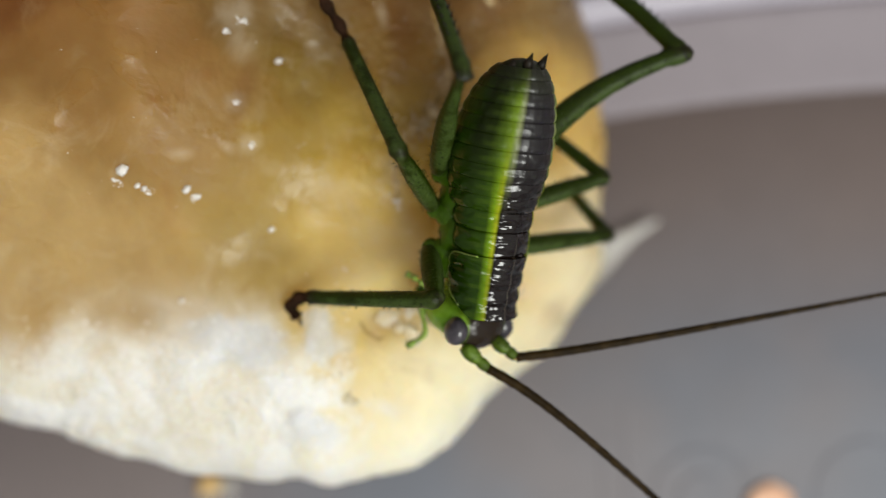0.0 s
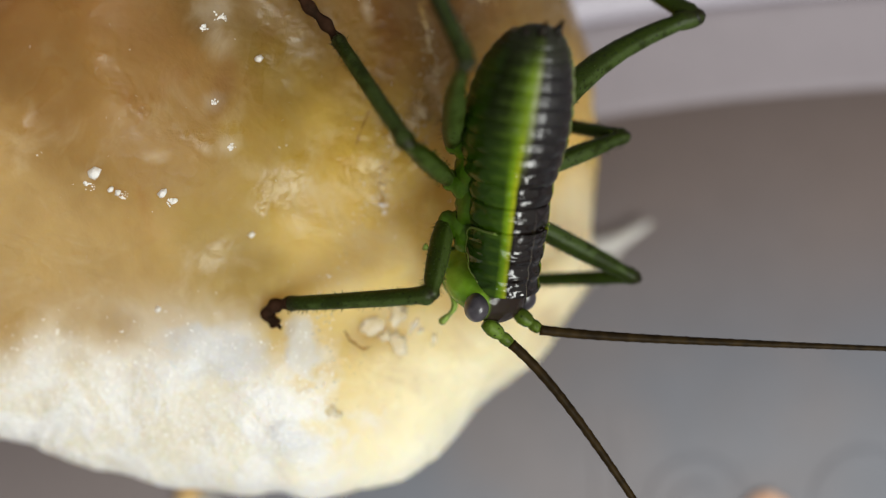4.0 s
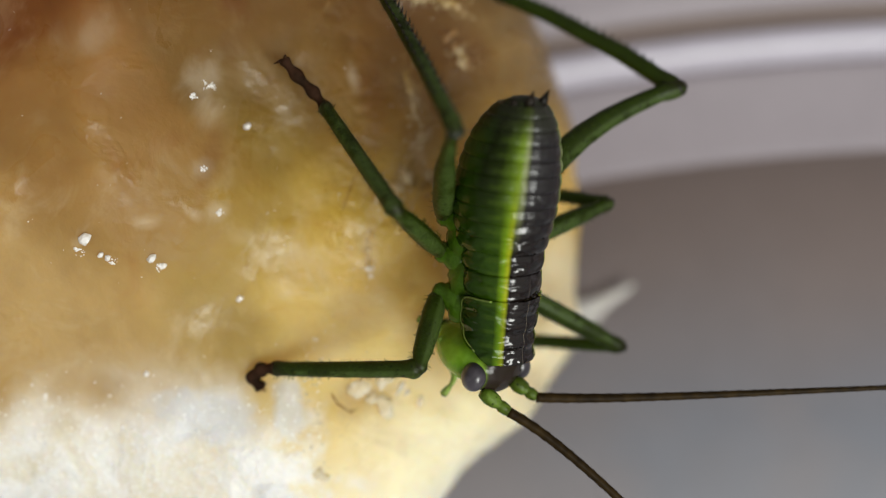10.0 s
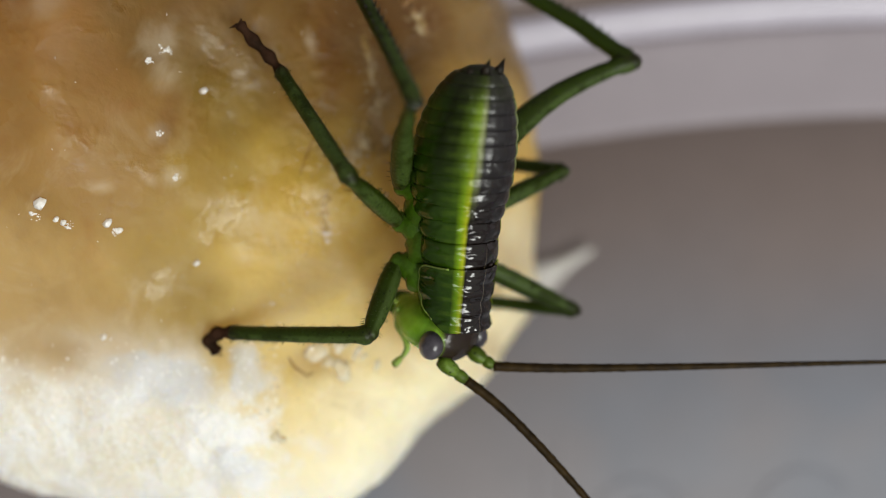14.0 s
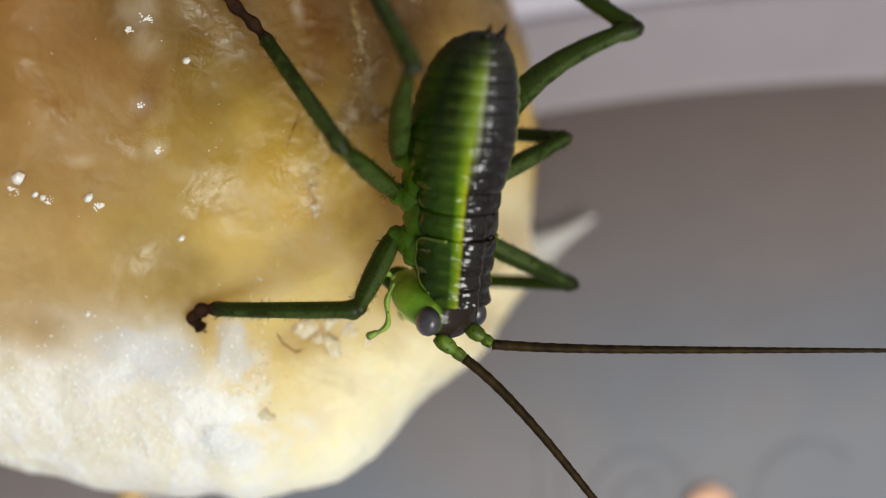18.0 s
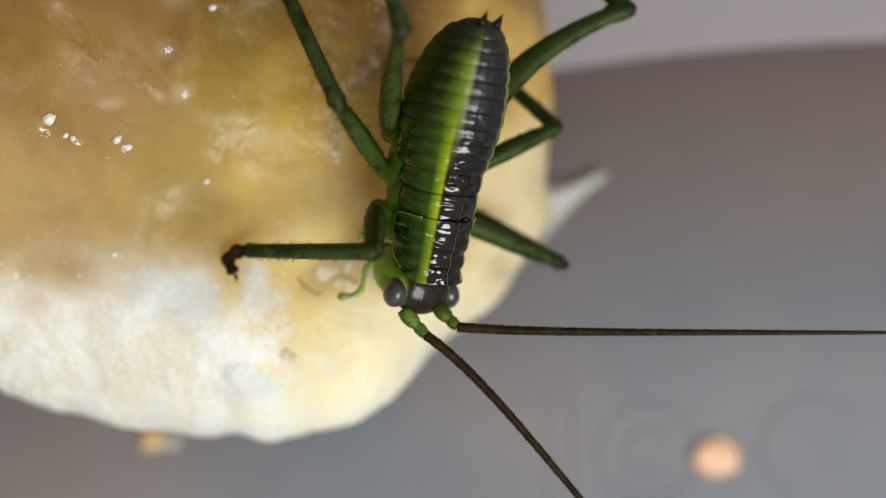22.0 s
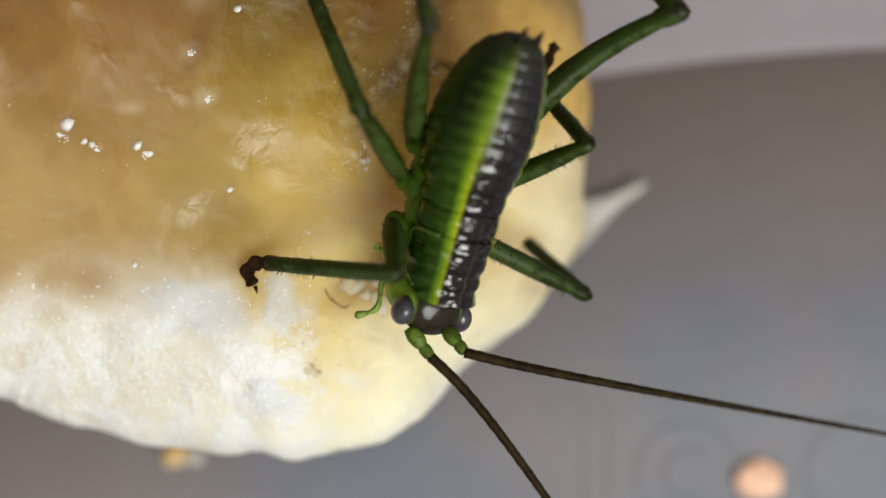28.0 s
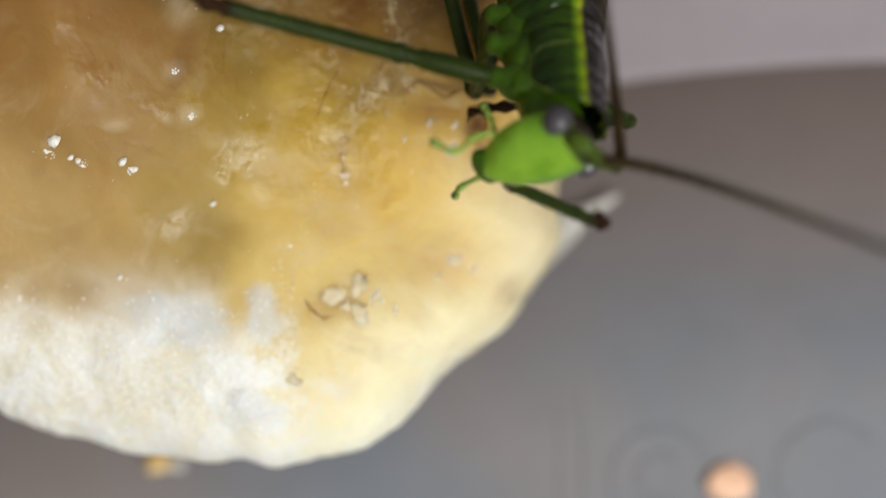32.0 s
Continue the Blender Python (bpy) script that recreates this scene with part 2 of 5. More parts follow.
def body_material():
    """Back with a dark stripe, yellow to either side, green flanks darkened lower down, part pigment and part painted
    shade.
    """
    m, nt, b = shader("insect_cuticle", 0.13, 0.6)
    vec = coords(nt)
    x, y, z = split(nt, vec)
    n1 = grain(nt, vec, 900, 3)
    n2 = grain(nt, vec, 5200, 3)
    bow = calc(nt, "POWER", calc(nt, "MULTIPLY", calc(nt, "MINIMUM", calc(nt, "ADD", x, 0.00145), 0.0), -1000.0), 2.0)
    zz = calc(nt, "SUBTRACT", z, calc(nt, "MULTIPLY", bow, 0.000026))
    ang = calc(nt, "ARCTAN2", calc(nt, "ABSOLUTE", y), zz)
    ang = calc(nt, "ADD", calc(nt, "MULTIPLY", ang, 1 / math.pi), calc(nt, "MULTIPLY", calc(nt, "SUBTRACT", n1, 0.5), 0.018))
    rear = step(nt, x, -0.0012, -0.0042)
    front = ramp(nt, ang, (0.0, (0.006, 0.004, 0.003)), (0.182, (0.007, 0.004, 0.002)), (0.206, (0.32, 0.36, 0.010)),
                 (0.240, (0.15, 0.26, 0.006)), (0.285, (0.024, 0.056, 0.002)), (0.55, (0.012, 0.030, 0.0015)), (1.0, (0.045, 0.11, 0.005)))
    collar = calc(nt, "MULTIPLY", step(nt, x, -0.0003, 0.0004), step(nt, ang, 0.180, 0.200))
    front = mix(nt, calc(nt, "MULTIPLY", collar, 0.75), front, (0.55, 0.62, 0.70), "MULTIPLY")
    back = ramp(nt, ang, (0.0, (0.009, 0.008, 0.008)), (0.138, (0.010, 0.008, 0.008)), (0.170, (0.23, 0.26, 0.11)),
                (0.205, (0.14, 0.22, 0.010)), (0.265, (0.050, 0.086, 0.003)), (0.34, (0.012, 0.021, 0.001)), (0.45, (0.007, 0.012, 0.0006)), (0.56, (0.018, 0.042, 0.002)), (1.0, (0.026, 0.062, 0.003)))
    col = mix(nt, rear, front, back)
    wave = calc(nt, "SINE", calc(nt, "ADD", calc(nt, "MULTIPLY", x, math.tau / 0.00045), calc(nt, "MULTIPLY", n1, 2.6)))
    flank = calc(nt, "MULTIPLY", step(nt, ang, 0.20, 0.24), step(nt, ang, 0.42, 0.34))
    col = mix(nt, calc(nt, "MULTIPLY", calc(nt, "MULTIPLY", step(nt, wave, 0.1, 0.95), flank), 0.09), col, (0.15, 0.24, 0.02))
    end = step(nt, calc(nt, "ADD", x, calc(nt, "MULTIPLY", n1, 0.0006)), -0.0045, -0.0053)
    col = mix(nt, calc(nt, "MULTIPLY", end, 0.85), col, (0.015, 0.018, 0.006))
    line = step(nt, calc(nt, "ABSOLUTE", y), 0.000018, 0.000009)
    line = calc(nt, "MULTIPLY", line, step(nt, x, -0.0012, 0.0))
    col = mix(nt, calc(nt, "MULTIPLY", line, 0.15), col, (0.45, 0.40, 0.30))
    col = mix(nt, 0.3, col, ramp(nt, n2, (0.3, (0.45, 0.45, 0.45)), (0.7, (1.2, 1.2, 1.2))), "MULTIPLY")
    nt.links.new(col, b.inputs["Base Color"])
    nt.links.new(calc(nt, "ADD", 0.12, calc(nt, "MULTIPLY", rear, 0.26)), b.inputs["Roughness"])
    dull = step(nt, calc(nt, "ADD", ang, calc(nt, "MULTIPLY", rear, 0.035)), 0.150, 0.195)
    gloss = calc(nt, "SUBTRACT", 0.66, calc(nt, "MULTIPLY", rear, 0.06))
    nt.links.new(calc(nt, "MULTIPLY", gloss, calc(nt, "SUBTRACT", 1.0, calc(nt, "MULTIPLY", dull, 0.70))), b.inputs["Specular IOR Level"])
    subsurface(b, 0.05, (0.5, 1.0, 0.1), 0.25 * MM)
    wr = nt.nodes.new("ShaderNodeTexNoise")
    mp = node(nt, "Mapping", vec)
    mp.inputs["Scale"].default_value = (1.9, 1.0, 1.0)
    nt.links.new(mp.outputs[0], wr.inputs["Vector"])
    wr.inputs["Scale"].default_value = 1350
    wr.inputs["Detail"].default_value = 0.6
    wr.inputs["Distortion"].default_value = 0.8
    cr = nt.nodes.new("ShaderNodeTexNoise")
    mp = node(nt, "Mapping", vec)
    mp.inputs["Scale"].default_value = (7.0, 1.0, 1.0)
    nt.links.new(mp.outputs[0], cr.inputs["Vector"])
    cr.inputs["Scale"].default_value, cr.inputs["Detail"].default_value = 850, 1.0
    h = calc(nt, "ADD", wr.outputs["Fac"], calc(nt, "MULTIPLY", cr.outputs["Fac"], 0.22))
    folds = nt.nodes.new("ShaderNodeTexNoise")
    mp = node(nt, "Mapping", vec)
    mp.inputs["Scale"].default_value = (0.55, 2.2, 1.4)
    nt.links.new(mp.outputs[0], folds.inputs["Vector"])
    folds.inputs["Scale"].default_value, folds.inputs["Detail"].default_value = 1900, 1.0
    h = calc(nt, "ADD", calc(nt, "MULTIPLY", h, calc(nt, "SUBTRACT", 1.0, calc(nt, "MULTIPLY", rear, 0.75))), calc(nt, "MULTIPLY", folds.outputs["Fac"], calc(nt, "MULTIPLY", rear, 0.26)))
    relief(nt, b, h, 1.0, 0.19 * MM)
    return m


def green_material(name, base, tip, ends=0.0, rough=0.33):
    """Leg and head green; darker towards both ends of the part where ends is above nought."""
    m, nt, b = shader(name, rough, 0.16)
    vec = coords(nt)
    n1 = grain(nt, vec, 1500, 3)
    n2 = grain(nt, vec, 9000, 2)
    gx = split(nt, coords(nt, "Generated"))[0]
    col = mix(nt, step(nt, n1, 0.25, 0.75), (base[0] * 1.0, base[1] * 0.9, base[2] * 1.3), tuple(c * 1.25 for c in base))
    if ends:
        e = calc(nt, "ADD", step(nt, gx, 0.86, 1.0), calc(nt, "MULTIPLY", step(nt, gx, 0.10, 0.0), 0.5))
        col = mix(nt, calc(nt, "MULTIPLY", e, ends), col, tip)
        # highlight along each part's +z side, painted in as paler green
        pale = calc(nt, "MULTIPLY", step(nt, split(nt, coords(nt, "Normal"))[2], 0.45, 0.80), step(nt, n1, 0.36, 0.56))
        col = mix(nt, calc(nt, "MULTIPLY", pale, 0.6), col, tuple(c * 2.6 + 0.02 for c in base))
        pits = step(nt, cells(nt, vec, 5200), 0.26, 0.14)
        col = mix(nt, calc(nt, "MULTIPLY", pits, 0.75), col, (0.006, 0.010, 0.002))
    col = mix(nt, 0.4, col, ramp(nt, n2, (0.3, (0.55, 0.55, 0.55)), (0.7, (1.1, 1.1, 1.1))), "MULTIPLY")
    nt.links.new(col, b.inputs["Base Color"])
    subsurface(b, 0.15, (0.8, 1.0, 0.3), 0.2 * MM)
    relief(nt, b, calc(nt, "ADD", calc(nt, "MULTIPLY", n1, 0.4), calc(nt, "MULTIPLY", n2, 0.9)), 0.6, 0.045 * MM)
    return m


def head_material():
    m, nt, b = shader("insect_head_cuticle", 0.2, 0.3)
    vec = coords(nt)
    x, y, z = split(nt, vec)
    n1 = grain(nt, vec, 1300, 3)
    zz = calc(nt, "ADD", z, calc(nt, "MULTIPLY", calc(nt, "SUBTRACT", n1, 0.5), 0.0003))
    top = calc(nt, "MULTIPLY", step(nt, zz, -0.0001, 0.00025), step(nt, calc(nt, "ABSOLUTE", y), 0.00088, 0.00066))
    col = mix(nt, step(nt, n1, 0.3, 0.7), (0.13, 0.275, 0.014), (0.22, 0.385, 0.028))
    col = mix(nt, top, col, (0.022, 0.015, 0.010))
    nt.links.new(col, b.inputs["Base Color"])
    subsurface(b, 0.15, (0.6, 1.0, 0.2), 0.3 * MM)
    relief(nt, b, grain(nt, vec, 2600, 1), 0.8, 0.07 * MM)
    return m


def plain_material(name, a, c, scale, rough=0.5, bump=0.2, dist=0.03, **more):
    m, nt, b = shader(name, rough, 0.5, **more)
    vec = coords(nt)
    n1 = grain(nt, vec, scale, 4)
    nt.links.new(mix(nt, step(nt, n1, 0.3, 0.7), a, c), b.inputs["Base Color"])
    relief(nt, b, calc(nt, "ADD", n1, calc(nt, "MULTIPLY", grain(nt, vec, scale * 6, 2), 0.3)), bump, dist * MM)
    return m


def plastic_material(name, cool, warm, rough=0.55):
    """Matt moulded plastic, cooler in the middle of the tub and warmer in patches and towards its sides, where a
    brownish reflection is painted in.
    """
    m, nt, b = shader(name, rough, 0.35)
    vec = coords(nt)
    n0 = grain(nt, vec, 45, 3)
    n1 = grain(nt, vec, 420, 4)
    n2 = grain(nt, vec, 5200, 2)
    x, y, z = split(nt, vec)
    warmth = step(nt, calc(nt, "ADD", y, calc(nt, "MULTIPLY", calc(nt, "SUBTRACT", n0, 0.5), 0.008)), -0.010, 0.002)
    warmth = calc(nt, "MAXIMUM", warmth, calc(nt, "MULTIPLY", step(nt, calc(nt, "ADD", x, calc(nt, "MULTIPLY", n0, 0.006)), 0.000, -0.012), 0.75))
    warmth = calc(nt, "MAXIMUM", warmth, calc(nt, "MULTIPLY", step(nt, n0, 0.50, 0.66), 0.45))
    col = mix(nt, warmth, cool, warm)
    col = mix(nt, 0.10, col, ramp(nt, n1, (0.3, (0.4, 0.4, 0.4)), (0.7, (1.0, 1.0, 1.0))), "MULTIPLY")
    col = mix(nt, 0.12, col, ramp(nt, n2, (0.3, (0.6, 0.6, 0.6)), (0.7, (1.1, 1.1, 1.1))), "MULTIPLY")
    nt.links.new(col, b.inputs["Base Color"])
    relief(nt, b, calc(nt, "ADD", n0, calc(nt, "MULTIPLY", n1, 0.2)), 0.15, 0.4 * MM)
    return m


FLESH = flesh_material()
CUTICLE = body_material()
HEAD_GREEN = head_material()
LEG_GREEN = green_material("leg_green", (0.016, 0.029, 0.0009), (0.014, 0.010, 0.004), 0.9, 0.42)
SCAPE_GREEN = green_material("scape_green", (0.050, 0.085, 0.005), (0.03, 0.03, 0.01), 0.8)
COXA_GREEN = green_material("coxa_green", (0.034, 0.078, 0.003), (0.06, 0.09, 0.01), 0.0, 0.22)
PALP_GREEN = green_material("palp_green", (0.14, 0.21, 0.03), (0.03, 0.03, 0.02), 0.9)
TARSUS = plain_material("tarsus_brown", (0.014, 0.007, 0.003), (0.036, 0.016, 0.008), 2200, 0.75, Specular_IOR_Level=0.06)
ANTENNA = plain_material("antenna_brown", (0.012, 0.007, 0.002), (0.032, 0.019, 0.005), 3000, 0.5, Specular_IOR_Level=0.08)
EYE = plain_material("eye_dark", (0.030, 0.026, 0.031), (0.065, 0.058, 0.068), 2600, 0.30, 0.1, 0.02, Coat_Weight=0.25, Coat_Roughness=0.25)
KNEE_DARK = plain_material("knee_black", (0.008, 0.009, 0.005), (0.02, 0.022, 0.010), 2500, 0.4, Specular_IOR_Level=0.25)
BLACK = plain_material("spine_black", (0.007, 0.006, 0.004), (0.018, 0.013, 0.008), 4000, 0.5, Specular_IOR_Level=0.2)
CRYSTAL = plain_material("sugar_grain", (0.90, 0.86, 0.78), (0.97, 0.95, 0.92), 2400, 0.10, 0.9, 0.14, Transmission_Weight=0.10, IOR=1.45)
FLAKE = plain_material("white_flake", (0.95, 0.90, 0.80), (0.99, 0.98, 0.95), 1500, 0.14, 0.5, 0.12, Transmission_Weight=0.6, IOR=1.36)
GLASSY = plain_material("pale_flesh", (0.72, 0.60, 0.36), (0.90, 0.84, 0.68), 1400, 0.10, 0.8, 0.12, Transmission_Weight=0.30, IOR=1.36)
SUGAR = plain_material("white_sugar", (0.90, 0.89, 0.85), (0.97, 0.96, 0.94), 3000, 0.3)
JELLY = pulp_material("glassy_pulp", (0.48, 0.31, 0.10), (0.78, 0.62, 0.35), 0.07, 0.30)
BROWN_PULP = pulp_material("browned_pulp", (0.17, 0.07, 0.02), (0.34, 0.19, 0.07), 0.2)
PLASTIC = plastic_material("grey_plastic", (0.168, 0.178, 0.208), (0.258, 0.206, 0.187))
# light on the band, ridge and rim is put into paler plastic colours
LIT_PLASTIC = plastic_material("lit_lilac_plastic", (0.28, 0.245, 0.268), (0.28, 0.245, 0.268))
LIT_RIDGE_PLASTIC = plastic_material("lit_ridge_plastic", (0.50, 0.47, 0.54), (0.50, 0.47, 0.54), 0.28)
LIT_RIM_PLASTIC = plastic_material("lit_rim_plastic", (0.335, 0.297, 0.320), (0.335, 0.297, 0.320))
# shade in the groove is put into a darker, browner colour
SHADED_PLASTIC = plastic_material("shaded_plastic", (0.20, 0.155, 0.14), (0.20, 0.155, 0.14))
RUST = plain_material("orange_crumb", (0.80, 0.44, 0.27), (0.90, 0.58, 0.40), 900, 0.45, 0.4, 0.2)
OCHRE = plain_material("yellow_crumb", (0.62, 0.36, 0.09), (0.80, 0.62, 0.36), 700, 0.4, 0.4, 0.2)
TABLE = plain_material("table_grey", (0.20, 0.18, 0.17), (0.27, 0.25, 0.24), 60, 0.5)

# ---- building helpers ----


def mesh_of(name, bm, material, smooth=True):
    me = bpy.data.meshes.new(name)
    bmesh.ops.recalc_face_normals(bm, faces=bm.faces)
    bm.to_mesh(me)
    bm.free()
    me.materials.append(material)
    if smooth:
        me.polygons.foreach_set("use_smooth", [True] * len(me.polygons))
    return me


def part(name, bm, material, parent, label="", smooth=True):
    ob = new(name, mesh_of(name, bm, material, smooth))
    ob.parent = parent
    if label:
        tagged(ob, label)
    return ob


def loft(bm, rings, seg=20, close=True):
    """rings: (centre, half width y, half height z) across x, or (centre, ry, rz, forward) along a path. Millimetres."""
    loops = []
    for r in rings:
        c, a, b = Vector(r[0]), r[1], r[2]
        fw = Vector(r[3]).normalized() if len(r) > 3 else Vector((1, 0, 0))
        side = Vector((0, 0, 1)).cross(fw)
        side = side.normalized() if side.length > 1e-4 else Vector((0, 1, 0))
        up = fw.cross(side)
        loops.append([bm.verts.new((c + side * (a * math.cos(i * math.tau / seg)) + up * (b * math.sin(i * math.tau / seg))) * MM) for i in range(seg)])
    for p, q in zip(loops, loops[1:]):
        for i in range(seg):
            bm.faces.new((p[i], p[(i + 1) % seg], q[(i + 1) % seg], q[i]))
    if close:
        bm.faces.new(loops[0][::-1])
        bm.faces.new(loops[-1])
    return loops


def smooth_line(pts, n):
    """n + 1 points of a rounded line through pts, each with its direction."""
    pts = [Vector(p) for p in pts]
    full = [pts[0] * 2 - pts[1]] + pts + [pts[-1] * 2 - pts[-2]]
    out = []
    for i in range(n + 1):
        k = i / n * (len(pts) - 1)
        a = min(int(k), len(pts) - 2)
        u = k - a
        p0, p1, p2, p3 = full[a:a + 4]
        out.append(0.5 * (2 * p1 + (p2 - p0) * u + (2 * p0 - 5 * p1 + 4 * p2 - p3) * u * u + (3 * p1 - p0 - 3 * p2 + p3) * u ** 3))
    return [(p, out[min(i + 1, n)] - out[max(i - 1, 0)]) for i, p in enumerate(out)]


def spike(bm, base, tip, r, seg=5):
    base, tip = Vector(base), Vector(tip)
    d = (tip - base).normalized()
    s = d.orthogonal().normalized()
    u = d.cross(s)
    ring = [bm.verts.new((base + (s * math.cos(k * math.tau / seg) + u * math.sin(k * math.tau / seg)) * r) * MM) for k in range(seg)]
    top = bm.verts.new(tip * MM)
    for k in range(seg):
        bm.faces.new((ring[k], ring[(k + 1) % seg], top))
    bm.faces.new(ring[::-1])


def lump(rx, ry, rz, seed, rough=0.15, sub=3, scale=1.2):
    bm = bmesh.new()
    bmesh.ops.create_icosphere(bm, subdivisions=sub, radius=1)
    for v in bm.verts:
        k = 1 + rough * noise.fractal(v.co * scale + Vector((seed * 7.3, seed, -seed)), 1.0, 2.0, 3)
        v.co = Vector((v.co.x * rx, v.co.y * ry, v.co.z * rz)) * k * MM
    return bm


# ---- the tub ----
TUB_X, TUB_Y, TUB_R = 22.0, -101.5, 105.0
tub = tagged(new("plastic_tub"), "shallow round grey plastic tub with moulded rings round its floor", "container")


def lathe(profile, seg, x=TUB_X, y=TUB_Y):
    bm = bmesh.new()
    loops = [[bm.verts.new(((x + r * math.cos(i * math.tau / seg)) * MM, (y + r * math.sin(i * math.tau / seg)) * MM, z * MM)) for i in range(seg)] for r, z in profile]
    for p, q in zip(loops, loops[1:]):
        for i in range(seg):
            bm.faces.new((p[i], p[(i + 1) % seg], q[(i + 1) % seg], q[i]))
    return bm, loops


def tub_part(name, upper, lower, label="", material=LIT_PLASTIC):
    """A ring of the tub with an upper and a lower face."""
    bm, loops = lathe(list(upper) + list(lower)[::-1] + [upper[0]], 360)
    bmesh.ops.remove_doubles(bm, verts=bm.verts, dist=1e-7)
    return part(name, bm, material, tub, label)


def arc(r0, z0, r1, z1, bulge, n=8):
    out = []
    for i in range(n + 1):
        k = i / n
        out.append((r0 + (r1 - r0) * k, z0 + (z1 - z0) * k + bulge * math.sin(math.pi * k)))
    return out


bm, loops = lathe([(TUB_R - 104.9, 0), (60, 0), (90, 0), (TUB_R, 0), (TUB_R, -1.2), (60, -1.2), (TUB_R - 104.9, -1.2)], 360)
bm.faces.new(loops[0][::-1])
bm.faces.new(loops[-1])
part("tub_floor", bm, PLASTIC, tub, "matt grey tub floor")
tub_part("sloping_band", arc(105.0, 0.0, 105.4, 0.16, 0.04, 4) + arc(105.4, 0.16, 108.9, 0.50, -0.03), [(105.0, -1.2), (108.9, -0.6)], "lilac-grey band round the tub floor, painted paler as if lit")
tub_part("moulded_ridge", arc(108.9, 0.50, 110.3, 0.85, 0.30, 14), [(108.9, -0.6), (110.3, -0.5)], "rounded moulded ridge, painted bright as if lit", LIT_RIDGE_PLASTIC)
tub_part("moulded_groove", arc(110.3, 0.85, 111.2, 0.80, -0.45, 10), [(110.3, -0.5), (111.2, -0.5)], "moulded groove, its shade painted brownish", SHADED_PLASTIC)
tub_part("rim_band", arc(111.2, 0.80, 118.0, 1.0, 0.0) + arc(118.0, 1.0, 122.0, 3.0, -0.5), [(111.2, -0.5), (122.0, 1.2)], "", LIT_RIM_PLASTIC)
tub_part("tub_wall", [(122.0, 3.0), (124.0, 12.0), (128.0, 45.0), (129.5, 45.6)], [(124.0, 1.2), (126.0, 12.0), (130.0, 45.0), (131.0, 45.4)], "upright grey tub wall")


def emboss(name, x, y, r, a0, a1, wide, high=0.045):
    """A raised moulded arc on the tub's floor."""
    bm = bmesh.new()
    n = max(8, int(abs(a1 - a0) / 5))
    prev = None
    for i in range(n + 1):
        a = radians(a0 + (a1 - a0) * i / n)
        row = [bm.verts.new(((x + (r + dr) * math.cos(a)) * MM, (y + (r + dr) * math.sin(a)) * MM, dz * MM))
               for dr, dz in ((-wide, -0.05), (-wide * 0.6, high * 0.8), (0, high), (wide * 0.6, high * 0.8), (wide, -0.05))]
        if prev:
            for k in range(4):
                bm.faces.new((prev[k], prev[k + 1], row[k + 1], row[k]))
        prev = row
    return part(name, bm, PLASTIC, tub, "faint raised moulded mark")


emboss("moulded_mark", 9.9, -14.2, 2.1, 20, 330, 0.30)
emboss("moulded_mark", 9.9, -14.2, 1.0, 60, 300, 0.25)
emboss("moulded_mark", 17.0, -14.0, 2.2, 40, 250, 0.30)
emboss("moulded_mark", -43.4, -13.5, 50.0, -6.0, 4.0, 0.22)
emboss("moulded_mark", -44.4, -14.5, 50.0, -5.0, 3.5, 0.18)

# table under the tub
bm = bmesh.new()
bmesh.ops.create_cube(bm, size=1)
for v in bm.verts:
    v.co = Vector((v.co.x * 0.9, v.co.y * 0.9 - 0.1, v.co.z * 0.03 - 0.0163))
bmesh.ops.bevel(bm, geom=bm.edges[:], offset=0.003, segments=2, affect="EDGES")
tagged(new("table_top", mesh_of("table_top", bm, TABLE)), "plain grey table top under the tub", "table top", kind="structure")

# ---- the piece of fruit ----
FRUIT_X, FRUIT_Y = -9.0, 1.0
OUTLINE = [(-180, 14.4), (-135, 13.4), (-118, 12.1), (-100, 12.1), (-90, 12.15), (-80, 12.5), (-72, 13.1), (-58, 13.75), (-45, 13.55), (-31, 14.4), (-20, 14.8), (-12, 14.3), (-4, 14.1), (10, 14.1), (60, 14.6), (180, 14.4)]
RIM = [(-180, 7.0), (-140, 8.5), (-60, 9.0), (-42, 7.0), (-25, 4.6), (20, 4.6), (60, 7.0), (180, 7.0)]


def table(rows, a):
    for p, q in zip(rows, rows[1:]):
        if a <= q[0]:
            k = (a - p[0]) / (q[0] - p[0])
            k = k * k * (3 - 2 * k)
            return p[1] + (q[1] - p[1]) * k
    return rows[-1][1]


def fruit_radius(a):
    """Outline round the centre, by angle."""
    d = (math.degrees(a) + 180) % 360 - 180
    c = Vector((math.cos(a), math.sin(a), 0))
    return table(OUTLINE, d) + 0.16 * noise.fractal(c * 6 + Vector((0, 0, 3.7)), 1.0, 2.0, 4)


def fruit_rim(a):
    """Height of the widest part, by angle."""
    return table(RIM, (math.degrees(a) + 180) % 360 - 180)


def ease(k):
    k = min(1.0, max(0.0, k))
    return k * k * (3 - 2 * k)


def fruit_top(x, y):
    """Height of the upper face before it falls away to the rim: it rises on one side and sinks on the other."""
    return 12.5 + 3.2 * ease((-x - 5) / 6) * ease((y + 5) / 7) - 0.8 * ease((x + 6.0) / 4.0) - 1.3 * math.exp(-((x - 0.3) / 1.8) ** 2 - ((y + 4.3) / 1.6) ** 2)


def fruit_z(x, y):
    """Height of the fruit's upper face in millimetres, without its fine relief."""
    dx, dy = x - FRUIT_X, y - FRUIT_Y
    a = math.atan2(dy, dx)
    k = min(math.hypot(dx, dy) / fruit_radius(a), 0.9999)
    rim = fruit_rim(a)
    return rim + (fruit_top(x, y) - rim) * (1 - k ** 4.5) ** 0.6


